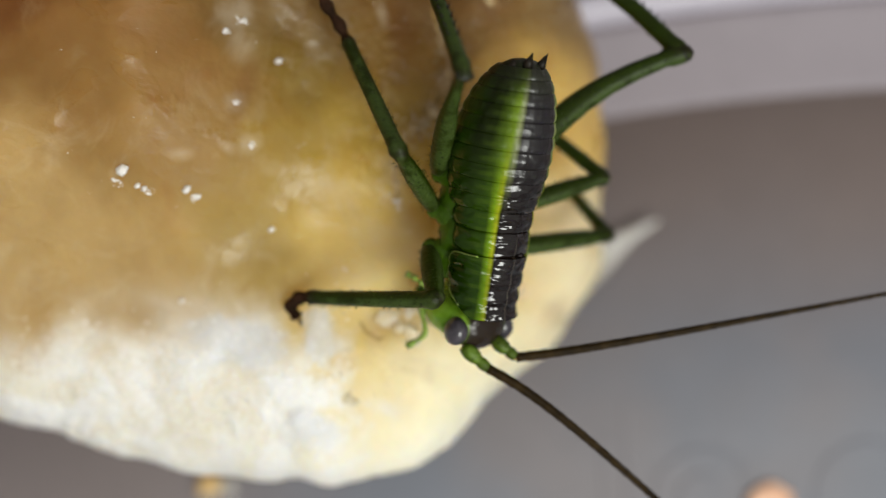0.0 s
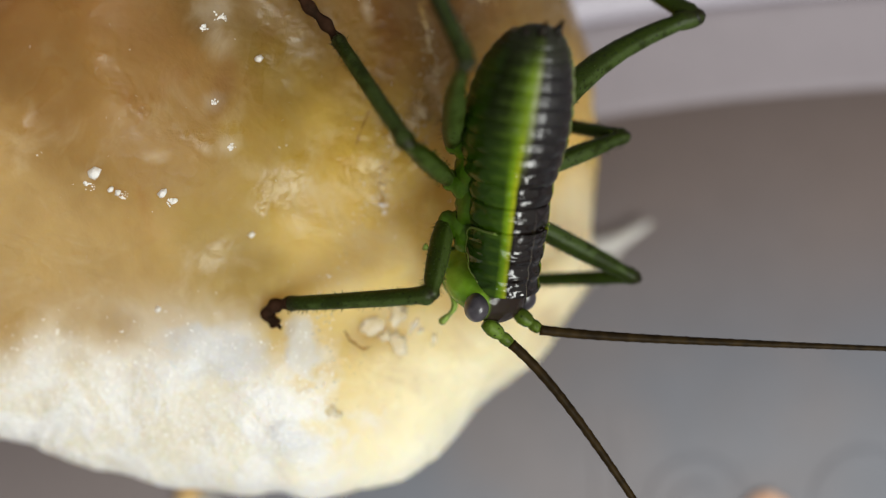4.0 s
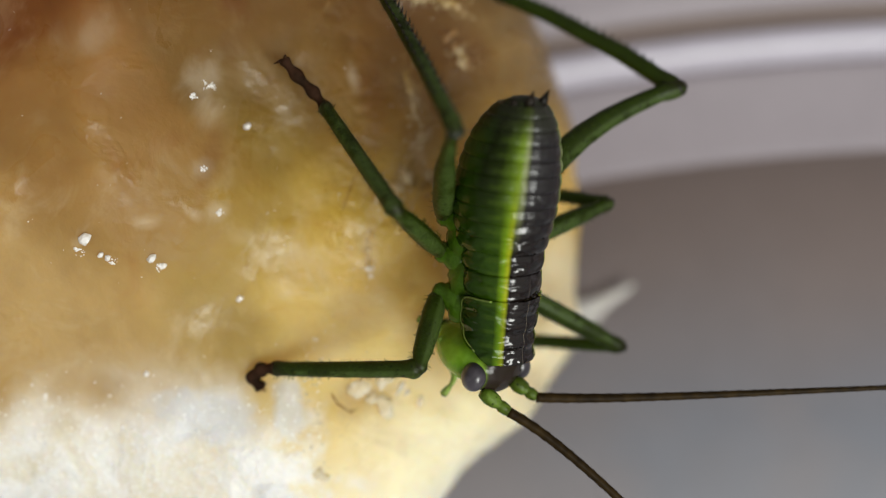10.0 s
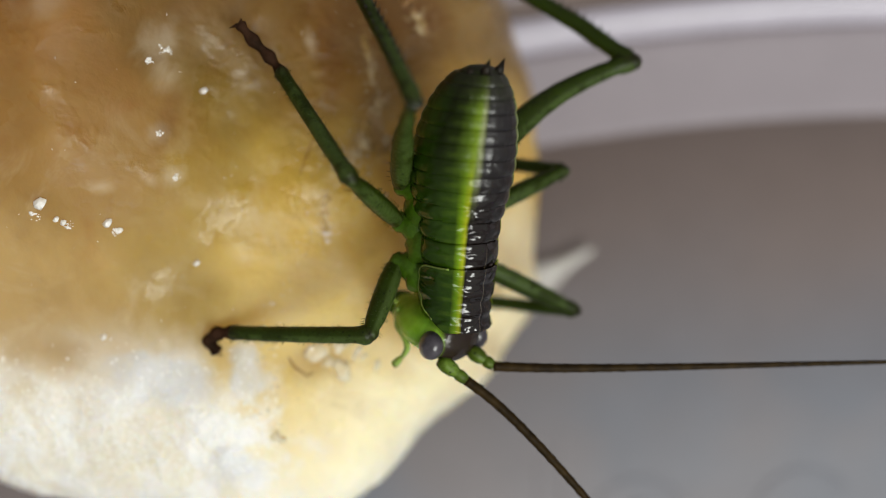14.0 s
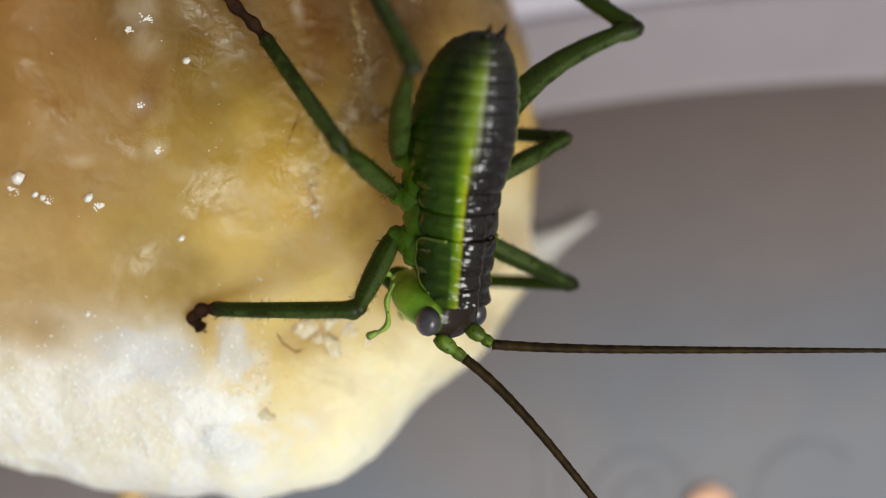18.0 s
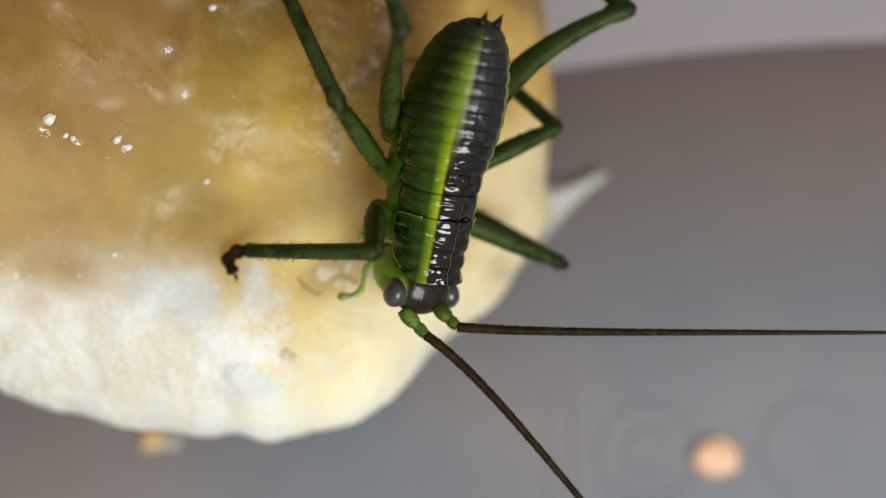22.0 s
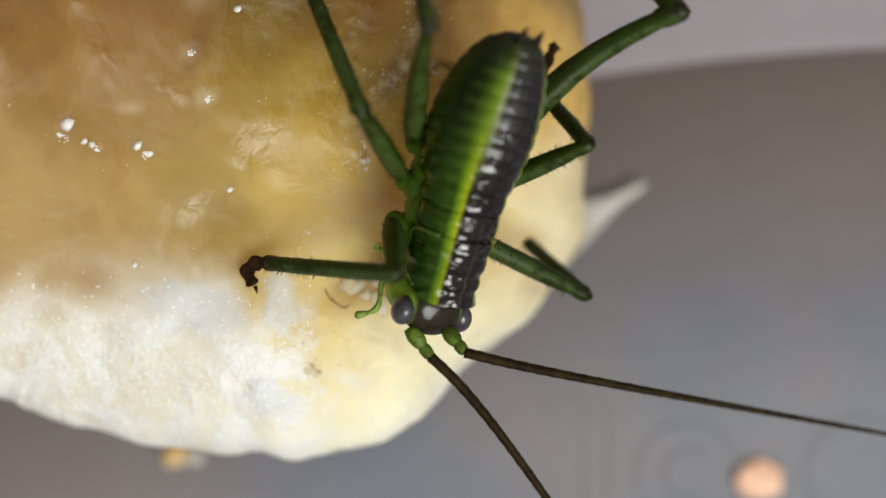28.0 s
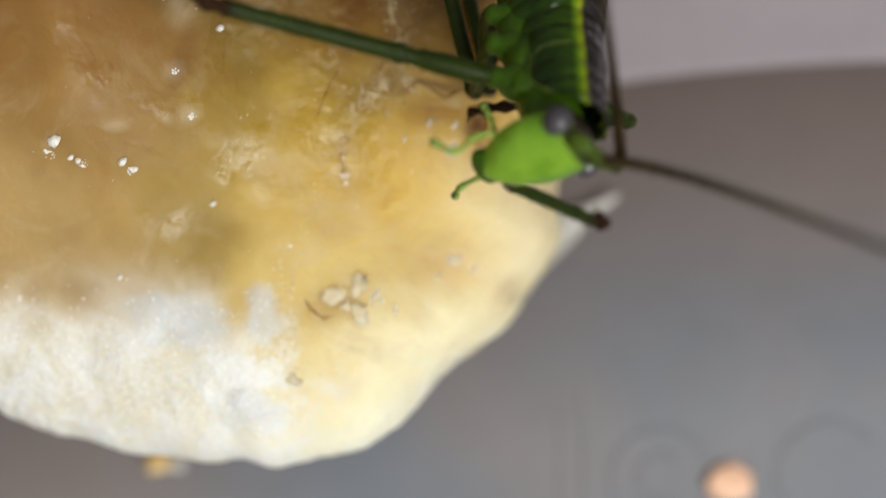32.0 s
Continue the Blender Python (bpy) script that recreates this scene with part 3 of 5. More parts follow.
def fruit_relief(x, y):
    p = Vector((x, y, 0))
    h = 0.34 * noise.fractal(p * 0.22 + Vector((4, 1, 0)), 1.0, 2.0, 3)
    h += 0.03 * noise.fractal(p * 0.9, 0.9, 2.0, 3)
    # long fibres that run outwards on the lower and right side
    dx, dy = x - FRUIT_X, y - FRUIT_Y
    a, r = math.atan2(dy, dx), math.hypot(dx, dy)
    fib = noise.fractal(Vector((a * 15, r * 0.22, 2.0)), 0.8, 2.0, 3)
    h += 0.035 * fib * min(1, max(0, (r - 8.5) / 3)) * min(1, max(0, 0.35 - dy * 0.12))
    # crumbly seam
    seam = math.exp(-((x + 2.4 + 0.20 * (y - 1) + 0.5 * math.sin(y * 0.9)) / 0.65) ** 2) * (1 if y > -3 else max(0, 1 + (y + 3) / 2))
    h += seam * (0.10 * noise.turbulence(p * 2.0, 4, False) - 0.03)
    h += 0.008 * noise.fractal(p * 3.4 + Vector((9, 2, 0)), 0.8, 2.0, 3)
    # hollow above the seam
    h -= 0.7 * math.exp(-((x + 1.7) / 1.2) ** 2 - ((y - 6.8) / 2.2) ** 2)
    # rough white crust
    crust = min(1, max(0, (-y - 5.0) / 2.0)) * min(1, max(0, (-x - 3.8) / 0.8))
    h += crust * (0.12 + 0.07 * noise.turbulence(p * 1.5, 4, False))
    # glassy raised patches at the crust's edge
    for cx, cy, rx, ry in ((-5.2, -5.8, 0.50, 1.05), (-5.7, -8.8, 0.95, 0.60)):
        d = math.hypot((x - cx) / rx, (y - cy) / ry) + 0.18 * noise.noise(p * 1.7)
        h += 0.13 * ease((1.25 - d) / 0.7)
    # hollow beside the seam, pit
    h -= 0.45 * math.exp(-((x + 7.2) / 1.5) ** 2 - ((y + 2.6) / 1.2) ** 2)
    h -= 0.30 * math.exp(-((x + 3.2) / 0.7) ** 2 - ((y + 5.5) / 0.5) ** 2)
    h -= 0.5 * math.exp(-((x - 0.3) / 0.9) ** 2 - ((y - 1.0) / 0.45) ** 2)
    return h


fruit = tagged(new("fruit_piece"), "moist amber piece of fruit with a chalky white edge", "fruit")
bm = bmesh.new()
GRID = 520
sheet = []
for jj in range(GRID + 1):
    row = []
    for ii in range(GRID + 1):
        u, v = ii / GRID * 2 - 1, jj / GRID * 2 - 1
        if abs(u) > abs(v):
            q, a = abs(u), (v / u) * math.pi / 4 + (0 if u > 0 else math.pi)
        elif v:
            q, a = abs(v), math.pi / 2 - (u / v) * math.pi / 4 + (0 if v > 0 else math.pi)
        else:
            q, a = 0.0, 0.0
        k = math.sin(q * math.pi / 2) ** 0.9
        rad, rim = fruit_radius(a) * k, fruit_rim(a)
        x, y = FRUIT_X + rad * math.cos(a), FRUIT_Y + rad * math.sin(a)
        z = rim + (fruit_top(x, y) - rim) * (1 - min(k, 1.0) ** 4.5) ** 0.6
        row.append(bm.verts.new((x * MM, y * MM, (z + fruit_relief(x, y) * min(1, (1 - k) * 14 + 0.2)) * MM)))
    sheet.append(row)
for p, q in zip(sheet, sheet[1:]):
    for ii in range(GRID):
        bm.faces.new((p[ii], p[ii + 1], q[ii + 1], q[ii]))
edge = [sheet[0][ii] for ii in range(GRID)] + [sheet[jj][GRID] for jj in range(GRID)] + [sheet[GRID][ii] for ii in range(GRID, 0, -1)] + [sheet[jj][0] for jj in range(GRID, 0, -1)]
for part_of, shrink in ((0.85, 0.992), (0.66, 0.965), (0.45, 0.92), (0.25, 0.86), (0.10, 0.76), (0.0, 0.60)):
    row = []
    for w in edge:
        a = math.atan2(w.co.y / MM - FRUIT_Y, w.co.x / MM - FRUIT_X)
        rad = fruit_radius(a) * shrink
        row.append(bm.verts.new(((FRUIT_X + rad * math.cos(a)) * MM, (FRUIT_Y + rad * math.sin(a)) * MM, (0.62 + (fruit_rim(a) - 0.62) * part_of) * MM)))
    n = len(edge)
    if part_of == 0.85:
        above = edge
    for ii in range(n):
        bm.faces.new((above[ii], above[(ii + 1) % n], row[(ii + 1) % n], row[ii]))
    above = row
bm.faces.new(above)
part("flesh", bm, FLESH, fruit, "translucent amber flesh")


def on_fruit(name, x, y, rx, ry, rz, seed, material, label="", turn=0, rough=0.35, sub=2, sink=0.25):
    ob = part(name, lump(rx, ry, rz, seed, rough, sub, 1.6), material, fruit, label, smooth=True)
    z = fruit_z(x, y) + fruit_relief(x, y) + rz * (1 - sink) - 0.12 * rz
    ob.matrix_basis = pose(x * MM, y * MM, z * MM, seed * 37 % 40 - 20, seed * 53 % 40 - 20, turn)
    return ob


def shred(name, pts, wide, high, seed, material, label, ragged=0.5):
    """A ragged strip of torn flesh lying along pts on the fruit."""
    pts = [Vector((*p, 0)) for p in pts]
    bm = bmesh.new()
    rings = []
    for a, b in zip(pts, pts[1:]):
        n = max(2, int((b - a).length / 0.05))
        for i in range(n):
            p = a.lerp(b, i / n)
            q = p * 2.2 + Vector((seed, 0, seed * 3.1))
            p = p + Vector((noise.noise(q), noise.noise(q + Vector((9, 3, 1))), 0)) * wide * 0.8
            k = max(0.15, 0.75 + ragged * 1.6 * noise.noise(q * 1.9 + Vector((0, 5, 0))))
            rings.append((Vector((p.x, p.y, fruit_z(p.x, p.y) + fruit_relief(p.x, p.y) - high * 0.25)), wide * k, high * k, b - a))
    m = len(rings)
    rings = [(c, w * min(1, 0.15 + 4 * i / m, 0.15 + 4 * (m - 1 - i) / m), h * min(1, 0.2 + 4 * i / m, 0.2 + 4 * (m - 1 - i) / m), f) for i, (c, w, h, f) in enumerate(rings)]
    loft(bm, rings, 16)
    for v in bm.verts:
        p = v.co / MM * 5.5
        v.co += Vector((noise.noise(p), noise.noise(p + Vector((7, 1, 3))), noise.noise(p + Vector((2, 8, 5))))) * min(wide, 0.3) * 0.45 * MM
    return part(name, bm, material, fruit, label)


shred("torn_shred", ((-0.3, 6.7), (0.2, 6.4), (0.6, 5.6), (1.1, 5.75)), 0.30, 0.12, 5, BROWN_PULP, "browned ragged pulp", 0.8)
shred("torn_shred", ((-2.70, 2.25), (-3.10, 1.65), (-3.35, 1.0), (-3.50, 0.5)), 0.028, 0.03, 9, BROWN_PULP, "thin brown fibre")
shred("torn_shred", ((-0.95, 3.1), (-0.55, 3.5), (0.05, 3.75)), 0.035, 0.035, 14, BROWN_PULP, "thin brown fibre")
shred("torn_shred", ((1.35, 0.75), (1.55, 1.0), (1.9, 0.95), (2.08, 0.6), (2.0, 0.2), (1.7, -0.05), (1.4, 0.1)), 0.10, 0.12, 11, BROWN_PULP, "browned ragged pulp")
shred("torn_shred", ((-0.75, 1.55), (-0.2, 1.8), (0.3, 1.5), (0.6, 1.3), (1.0, 1.55), (1.8, 1.75)), 0.06, 0.05, 16, BROWN_PULP, "browned edge of a thin membrane", 0.4)


def scatter(name, count, seed, place, low, high, material, label, sink=0.2):
    """Many small grains half sunk in the fruit's skin, joined."""
    random.seed(seed)
    verts, faces = [], []
    ball = bmesh.new()
    bmesh.ops.create_icosphere(ball, subdivisions=1, radius=1)
    unit = [v.co.copy() for v in ball.verts]
    tris = [[v.index for v in f.verts] for f in ball.faces]
    ball.free()
    for i in range(count):
        x, y = place()
        size = low + (high - low) * random.random() ** 2.5
        z = fruit_z(x, y) + fruit_relief(x, y)
        turn = pose(0, 0, 0, random.uniform(0, 360), random.uniform(0, 360), 0).to_3x3()
        stretch = Vector((random.uniform(0.7, 1.5), random.uniform(0.6, 1.1), random.uniform(0.5, 0.9)))
        first = len(verts)
        for c in unit:
            d = turn @ Vector((c.x * stretch.x, c.y * stretch.y, c.z * stretch.z)) * size * random.uniform(0.8, 1.15)
            verts.append(((x + d.x) * MM, (y + d.y) * MM, (z + d.z * 0.8 - size * sink) * MM))
        faces += [[first + k for k in f] for f in tris]
    me = bpy.data.meshes.new(name)
    me.from_pydata(verts, [], faces)
    me.materials.append(material)
    me.polygons.foreach_set("use_smooth", [True] * len(me.polygons))
    ob = new(name, me)
    ob.parent = fruit
    return tagged(ob, label, kind="stuff")


def strip(pts, wide):
    """Places spread along a line of points."""
    def place():
        k = random.random() * (len(pts) - 1)
        n = min(int(k), len(pts) - 2)
        (xa, ya), (xb, yb) = pts[n], pts[n + 1]
        return xa + (xb - xa) * (k - n) + random.gauss(0, wide), ya + (yb - ya) * (k - n) + random.gauss(0, wide)
    return place


for count, pts, wide, big in ((150, ((-1.45, 5.6), (-1.15, 4.27), (-1.14, 3.53)), 0.12, 0.11),
                              (420, ((-2.3, 0.85), (-1.75, 1.35), (-1.25, 1.75), (-0.8, 1.75)), 0.24, 0.14),
                              (260, ((-1.5, 1.8), (-1.25, 2.4), (-0.95, 2.95), (-0.45, 3.35)), 0.16, 0.12),
                              (120, ((-2.55, 0.1), (-2.75, -0.5), (-2.65, -0.95), (-2.6, -1.5)), 0.13, 0.10),
                              (36, ((-1.15, 0.95), (-1.25, 0.75), (-1.35, 0.55)), 0.05, 0.10),
                              (30, ((-0.45, 1.95), (-0.5, 1.75), (-0.5, 1.55)), 0.05, 0.09),
                              (110, ((-1.8, 8.3), (-0.9, 7.95), (-0.1, 7.8), (0.9, 7.3)), 0.20, 0.12),
                              (80, ((0.1, 6.5), (0.6, 5.6), (1.1, 5.75)), 0.25, 0.10),
                              (60, ((-1.4, 4.4), (-0.5, 4.5), (0.3, 4.3)), 0.3, 0.07)):
    if count >= 80:
        shred("torn_shred", pts, wide * 0.9, 0.12, count, JELLY, "glassy ragged ribbon of torn pulp", 0.9)
    scatter("torn_pulp", count, count, strip(pts, wide), 0.030, big * 1.05, JELLY, "ragged strip of glassy torn pulp", 0.5)
scatter("pale_flake", 50, 67, strip(((-4.3, -4.6), (-4.6, -5.4), (-4.4, -6.4), (-4.3, -7.6)), 0.18), 0.02, 0.06, FLAKE, "ragged pale flake of pulp")
for i, (x, y, rx, ry, rz, turn) in enumerate(((-2.95, -5.15, 0.42, 0.34, 0.12, 10), (-2.25, -4.85, 0.30, 0.36, 0.15, -24), (-2.2, -5.85, 0.24, 0.40, 0.14, 20), (-2.6, -5.55, 0.25, 0.16, 0.10, 40),
                                              (-4.38, -7.9, 0.22, 0.20, 0.12, 40), (-4.15, -8.05, 0.16, 0.12, 0.10, 0))):
    on_fruit("pulp_lump", x, y, rx, ry, rz, i + 3, GLASSY, "glassy lump of torn pulp", turn, 0.6, 3, 0.88)
shred("torn_shred", ((-3.95, -5.25), (-3.75, -5.7), (-3.35, -5.98), (-2.95, -5.85)), 0.04, 0.05, 12, BROWN_PULP, "browned edge of a torn hollow", 0.3)
# short pale ridges added in place of highlights on the wet flesh
for i, (x, y, turn, long) in enumerate(((-1.68, -5.25, 60, 0.32), (-1.5, -5.45, 40, 0.22), (-1.06, -5.8, 75, 0.26), (0.75, -4.1, 120, 0.28), (1.0, -4.15, 20, 0.22), (1.6, -4.5, 60, 0.24), (0.35, -4.75, 50, 0.2), (-0.7, -0.1, 60, 0.15), (0.1, 0.4, 70, 0.22), (0.85, -0.4, 60, 0.28))):
    on_fruit("glint_ridge", x, y, long, 0.07, 0.06, i + 30, FLAKE, "short pale ridge standing in for a wet highlight", turn, 0.5, 2, 0.6)
for i, (x, y, s) in enumerate(((-11.25, -0.65, 0.14), (-10.3, -0.95, 0.12), (-8.95, -1.15, 0.14), (-7.2, 0.55, 0.12), (-7.6, 1.9, 0.10), (-7.4, 4.5, 0.16), (-7.9, 4.1, 0.12),
                               (-4.35, -7.9, 0.16), (-2.65, -1.3, 0.11), (-2.6, -1.55, 0.07), (-1.65, -5.25, 0.10), (-1.05, -5.8, 0.09), (0.97, -4.2, 0.13),
                               (1.0, 0.4, 0.13), (-5.0, -7.2, 0.09), (-6.1, -8.4, 0.08), (-8.3, -8.8, 0.09), (-4.6, -6.6, 0.08))):
    scatter("sugar_grain", 14, i + 1, strip(((x - s * 0.6, y - s * 0.4), (x + s * 0.6, y + s * 0.5)), s * 0.45), s * 0.22, s * 0.75, CRYSTAL, "small cluster of glassy sugar grains")
for i, (x, y, r, turn) in enumerate(((-11.0, -0.25, 0.24, 20), (-10.62, -0.75, 0.13, 60), (-10.42, -0.86, 0.12, 60), (-9.15, -0.88, 0.19, 40), (-6.75, -2.2, 0.13, 10), (-6.39, 3.3, 0.17, 35), (-9.75, -4.55, 0.13, 15), (-8.85, -1.1, 0.11, 0))):
    on_fruit("sugar_crystal", x, y, r, r * 0.75, r * 0.6, i + 60, CRYSTAL, "blocky glistening sugar crystal", turn, 0.5, 1, 0.35)


def crust_place():
    """A place on the chalky lower edge, inside the fruit's outline."""
    while True:
        x, y = random.uniform(-17.0, -4.2), random.triangular(-10.8, -4.6, -8.4)
        dx, dy = x - FRUIT_X, y - FRUIT_Y
        if math.hypot(dx, dy) < 0.97 * fruit_radius(math.atan2(dy, dx)):
            return x, y


scatter("crust_grain", 2600, 3, crust_place, 0.014, 0.062, SUGAR, "fine white grains of the chalky crust")
SEAM = ((-1.54, 2.15), (-2.4, 0.2), (-3.03, -1.3), (-3.8, -2.6), (-4.54, -3.9), (-4.9, -5.0))
scatter("torn_pulp", 170, 23, strip(SEAM, 0.16), 0.025, 0.09, GLASSY, "pale glassy grains along the seam", 0.65)
# tiny pale specks added to stand in for glints on the flesh
scatter("glint_speck", 170, 21, strip(SEAM, 0.22), 0.010, 0.042, CRYSTAL, "tiny sparkling specks along the seam")
scatter("glint_speck", 150, 27, lambda: (random.uniform(-3.4, 3.0), random.uniform(-8.0, 2.0)), 0.012, 0.045, FLAKE, "tiny pale specks for glints of wet flesh", 0.4)
scatter("glint_speck", 60, 4, lambda: (random.gauss(-1.9, 0.9), random.uniform(-2.5, 8.0)), 0.010, 0.036, CRYSTAL, "tiny pale specks for wet glints")
scatter("glint_speck", 100, 6, lambda: (random.gauss(-3.6, 0.7), random.uniform(-9.5, -3.5)), 0.010, 0.038, FLAKE, "tiny pale specks for wet glints")
scatter("glint_speck", 110, 8, lambda: (random.uniform(-13, 2.5), random.uniform(-5, 7)), 0.012, 0.04, CRYSTAL, "tiny sparkling specks")

# thin torn flap at the fruit's foot
bm = bmesh.new()
loft(bm, [((3.6, -4.4, 0.9), 1.5, 0.8, (1, 0.3, 0)), ((5.0, -3.7, 0.8), 1.0, 0.6, (1, 0.4, 0)), ((6.0, -3.2, 0.6), 0.55, 0.35, (1, 0.45, 0)), ((6.7, -2.75, 0.6), 0.28, 0.2, (1, 0.4, 0)),
          ((7.3, -2.4, 0.8), 0.20, 0.14, (1, 0.4, 0)), ((7.8, -2.1, 0.9), 0.09, 0.06, (1, 0.4, 0))], 20)
part("torn_flap", bm, FLAKE, fruit, "thin whitish torn flap")

# loose crumbs on the tub's floor
for name, x, y, rx, ry, rz, seed, mat, label in (
        ("food_crumb", 12.75, -14.41, 0.95, 0.80, 0.22, 3, RUST, "small orange pink crumb lying on the tub floor"),
        ("food_crumb", -11.52, -13.43, 0.50, 0.5, 0.35, 8, OCHRE, "small yellow crumb lying beside the fruit piece"),
        ("food_crumb", -10.7, -13.5, 0.4, 0.35, 0.25, 12, FLAKE, "tiny pale crumb lying beside the fruit piece")):
    ob = tagged(new(name, mesh_of(name, lump(rx, ry, rz, seed, 0.5), mat)), label, "crumb", "crumbs on the tub floor")
    ob.location = (x * MM, y * MM, rz * 0.93 * MM)

# ---- the cricket nymph ----
# its space: x forwards, y to its left, z to its back, from the rear edge of the collar on the body's axis
nymph = tagged(new("bush_cricket_nymph"), "small green bush cricket nymph with a dark back stripe", "insect")


def lift(x):
    """The abdomen bends a little towards the back."""
    return 0.026 * min(0, x + 1.45) ** 2


def plate(name, x0, x1, ry0, rz0, ry1, rz1, bulge, drop=0.0, lip=0.03, label="", seg=44, n=9):
    """One ring of the body, from its rear x0 to its front x1, with a raised rear edge."""
    bm = bmesh.new()
    rings = []
    for i in range(n + 1):
        k = i / n
        e = bulge * math.sin(math.pi * k) ** 0.7 + lip * math.exp(-(k / 0.12) ** 2)
        x = x0 + (x1 - x0) * k
        rings.append(((x, 0, lift(x) - drop), ry0 + (ry1 - ry0) * k + e, rz0 + (rz1 - rz0) * k + e))
    rings.insert(0, ((x0 + 0.02, 0, lift(x0) - drop), ry0 * 0.86, rz0 * 0.86))
    rings.append(((x1 - 0.02, 0, lift(x1) - drop), ry1 * 0.86, rz1 * 0.86))
    loft(bm, rings, seg)
    return part(name, bm, CUTICLE, nymph, label)


ABDOMEN = [(-1.45, 1.26), (-1.93, 1.36), (-2.41, 1.44), (-2.89, 1.48), (-3.37, 1.48), (-3.83, 1.44), (-4.28, 1.37), (-4.72, 1.27), (-5.13, 1.13), (-5.50, 0.94), (-5.82, 0.70)]
for (xa, ra), (xb, rb) in zip(ABDOMEN, ABDOMEN[1:]):
    plate("abdomen_ring", xb - 0.04, xa + 0.02, rb - 0.035, rb * 1.10 - 0.035, ra - 0.035, ra * 1.10 - 0.035, 0.095, 0.16, 0.045)
bm = bmesh.new()
loft(bm, [((-5.74, 0, 0.34), 0.72, 0.76), ((-5.92, 0, 0.38), 0.58, 0.60), ((-6.05, 0, 0.42), 0.38, 0.38), ((-6.10, 0, 0.44), 0.12, 0.12)], 32)
part("tail_plate", bm, CUTICLE, nymph)
for s in (-1, 1):
    bm = bmesh.new()
    spike(bm, (-5.78, s * 0.25, 0.80), (-6.36, s * 0.31, 1.06), 0.22, 10)
    part("cercus", bm, BLACK, nymph, "short pointed black tail spike")
bm = bmesh.new()
spike(bm, (-5.78, -0.5, 0.50), (-6.08, -0.60, 0.58), 0.20, 10)
part("tail_spot", bm, BLACK, nymph)
plate("hind_thorax_ring", -1.50, -0.80, 1.20, 1.22, 1.16, 1.18, 0.10, 0.06, 0.05)
plate("middle_thorax_ring", -0.84, 0.02, 1.16, 1.18, 1.12, 1.14, 0.10, 0.04, 0.05)
# collar: a saddle whose rounded side lobes hang down


def lobe(k):
    """How far down the collar reaches on either side, in degrees from the back, at k of its length."""
    rear = math.sqrt(max(0.0, 1 - (1 - min(1, k / 0.26)) ** 2))
    return 86 + 28 * rear - 58 * max(0.0, (k - 0.42) / 0.58) ** 1.7


def collar_radius(k):
    return 1.225 - 0.10 * k + 0.012 * math.exp(-(k / 0.10) ** 2) + 0.05 * math.exp(-((1 - k) / 0.08) ** 2) - 0.07 * math.exp(-((k - 0.55) / 0.06) ** 2) - 0.05 * math.exp(-((k - 0.80) / 0.05) ** 2) - 0.04 * math.exp(-((k - 0.25) / 0.05) ** 2)


def collar_point(k, a, out=0.0):
    r = collar_radius(k) + out
    return Vector((-0.06 + 2.0 * k, r * math.sin(radians(a)), r * math.cos(radians(a))))


bm = bmesh.new()
cols = 48
prev = None
for i in range(41):
    k = (i / 40) ** 1.4
    row = [collar_point(k, lobe(k) * (j / cols * 2 - 1), 0.05 * max(0, abs(j / cols * 2 - 1) - 0.7) / 0.3) for j in range(cols + 1)]
    vs = [bm.verts.new(v * MM) for v in row]
    vi = [bm.verts.new(Vector((v.x, v.y * 0.93, v.z * 0.93)) * MM) for v in row]
    if prev:
        for j in range(cols):
            bm.faces.new((prev[0][j], prev[0][j + 1], vs[j + 1], vs[j]))
            bm.faces.new((prev[1][j], vi[j], vi[j + 1], prev[1][j + 1]))
        for j in (0, cols):
            bm.faces.new((prev[0][j], vs[j], vi[j], prev[1][j]))
    if i in (0, 40):
        for j in range(cols):
            bm.faces.new((vs[j], vs[j + 1], vi[j + 1], vi[j]))
    prev = (vs, vi)
part("collar", bm, CUTICLE, nymph, "saddle-shaped collar with a green side lobe")
for s in (-1, 1):
    bm = bmesh.new()
    pts = [collar_point(0.0, s * a, 0.02) for a in range(56, 86, 4)] + [collar_point((i / 50) ** 1.6, s * lobe((i / 50) ** 1.6), 0.03) for i in range(46)]
    n = len(pts)
    loft(bm, [(p, 0.028, 0.028, pts[min(i + 1, n - 1)] - pts[max(i - 1, 0)]) for i, p in enumerate(pts)], 8)
    part("collar_rim", bm, PALP_GREEN, nymph, "pale green rim of the collar lobe")
bm = bmesh.new()
loft(bm, [((-1.6, 0, -0.75), 0.75, 0.7), ((-0.8, 0, -0.85), 0.95, 0.85), ((0.2, 0, -0.75), 0.95, 0.8), ((1.2, 0, -0.45), 0.9, 0.85), ((2.1, 0, -0.25), 0.7, 0.8)], 28)
part("underside", bm, COXA_GREEN, nymph, "bright green underside of the thorax")
for side in (-1, 1):
    for x, size in ((0.55, 0.9), (-0.35, 1.0), (-1.55, 1.1)):
        ob = part("side_plate", lump(0.58 * size, 0.24 * size, 0.56 * size, int(x * 10) + 20, 0.30, 3), COXA_GREEN, nymph, "bulging bright green side plate of the thorax")
        ob.location = Vector((x, side * 0.96, -0.78)) * MM

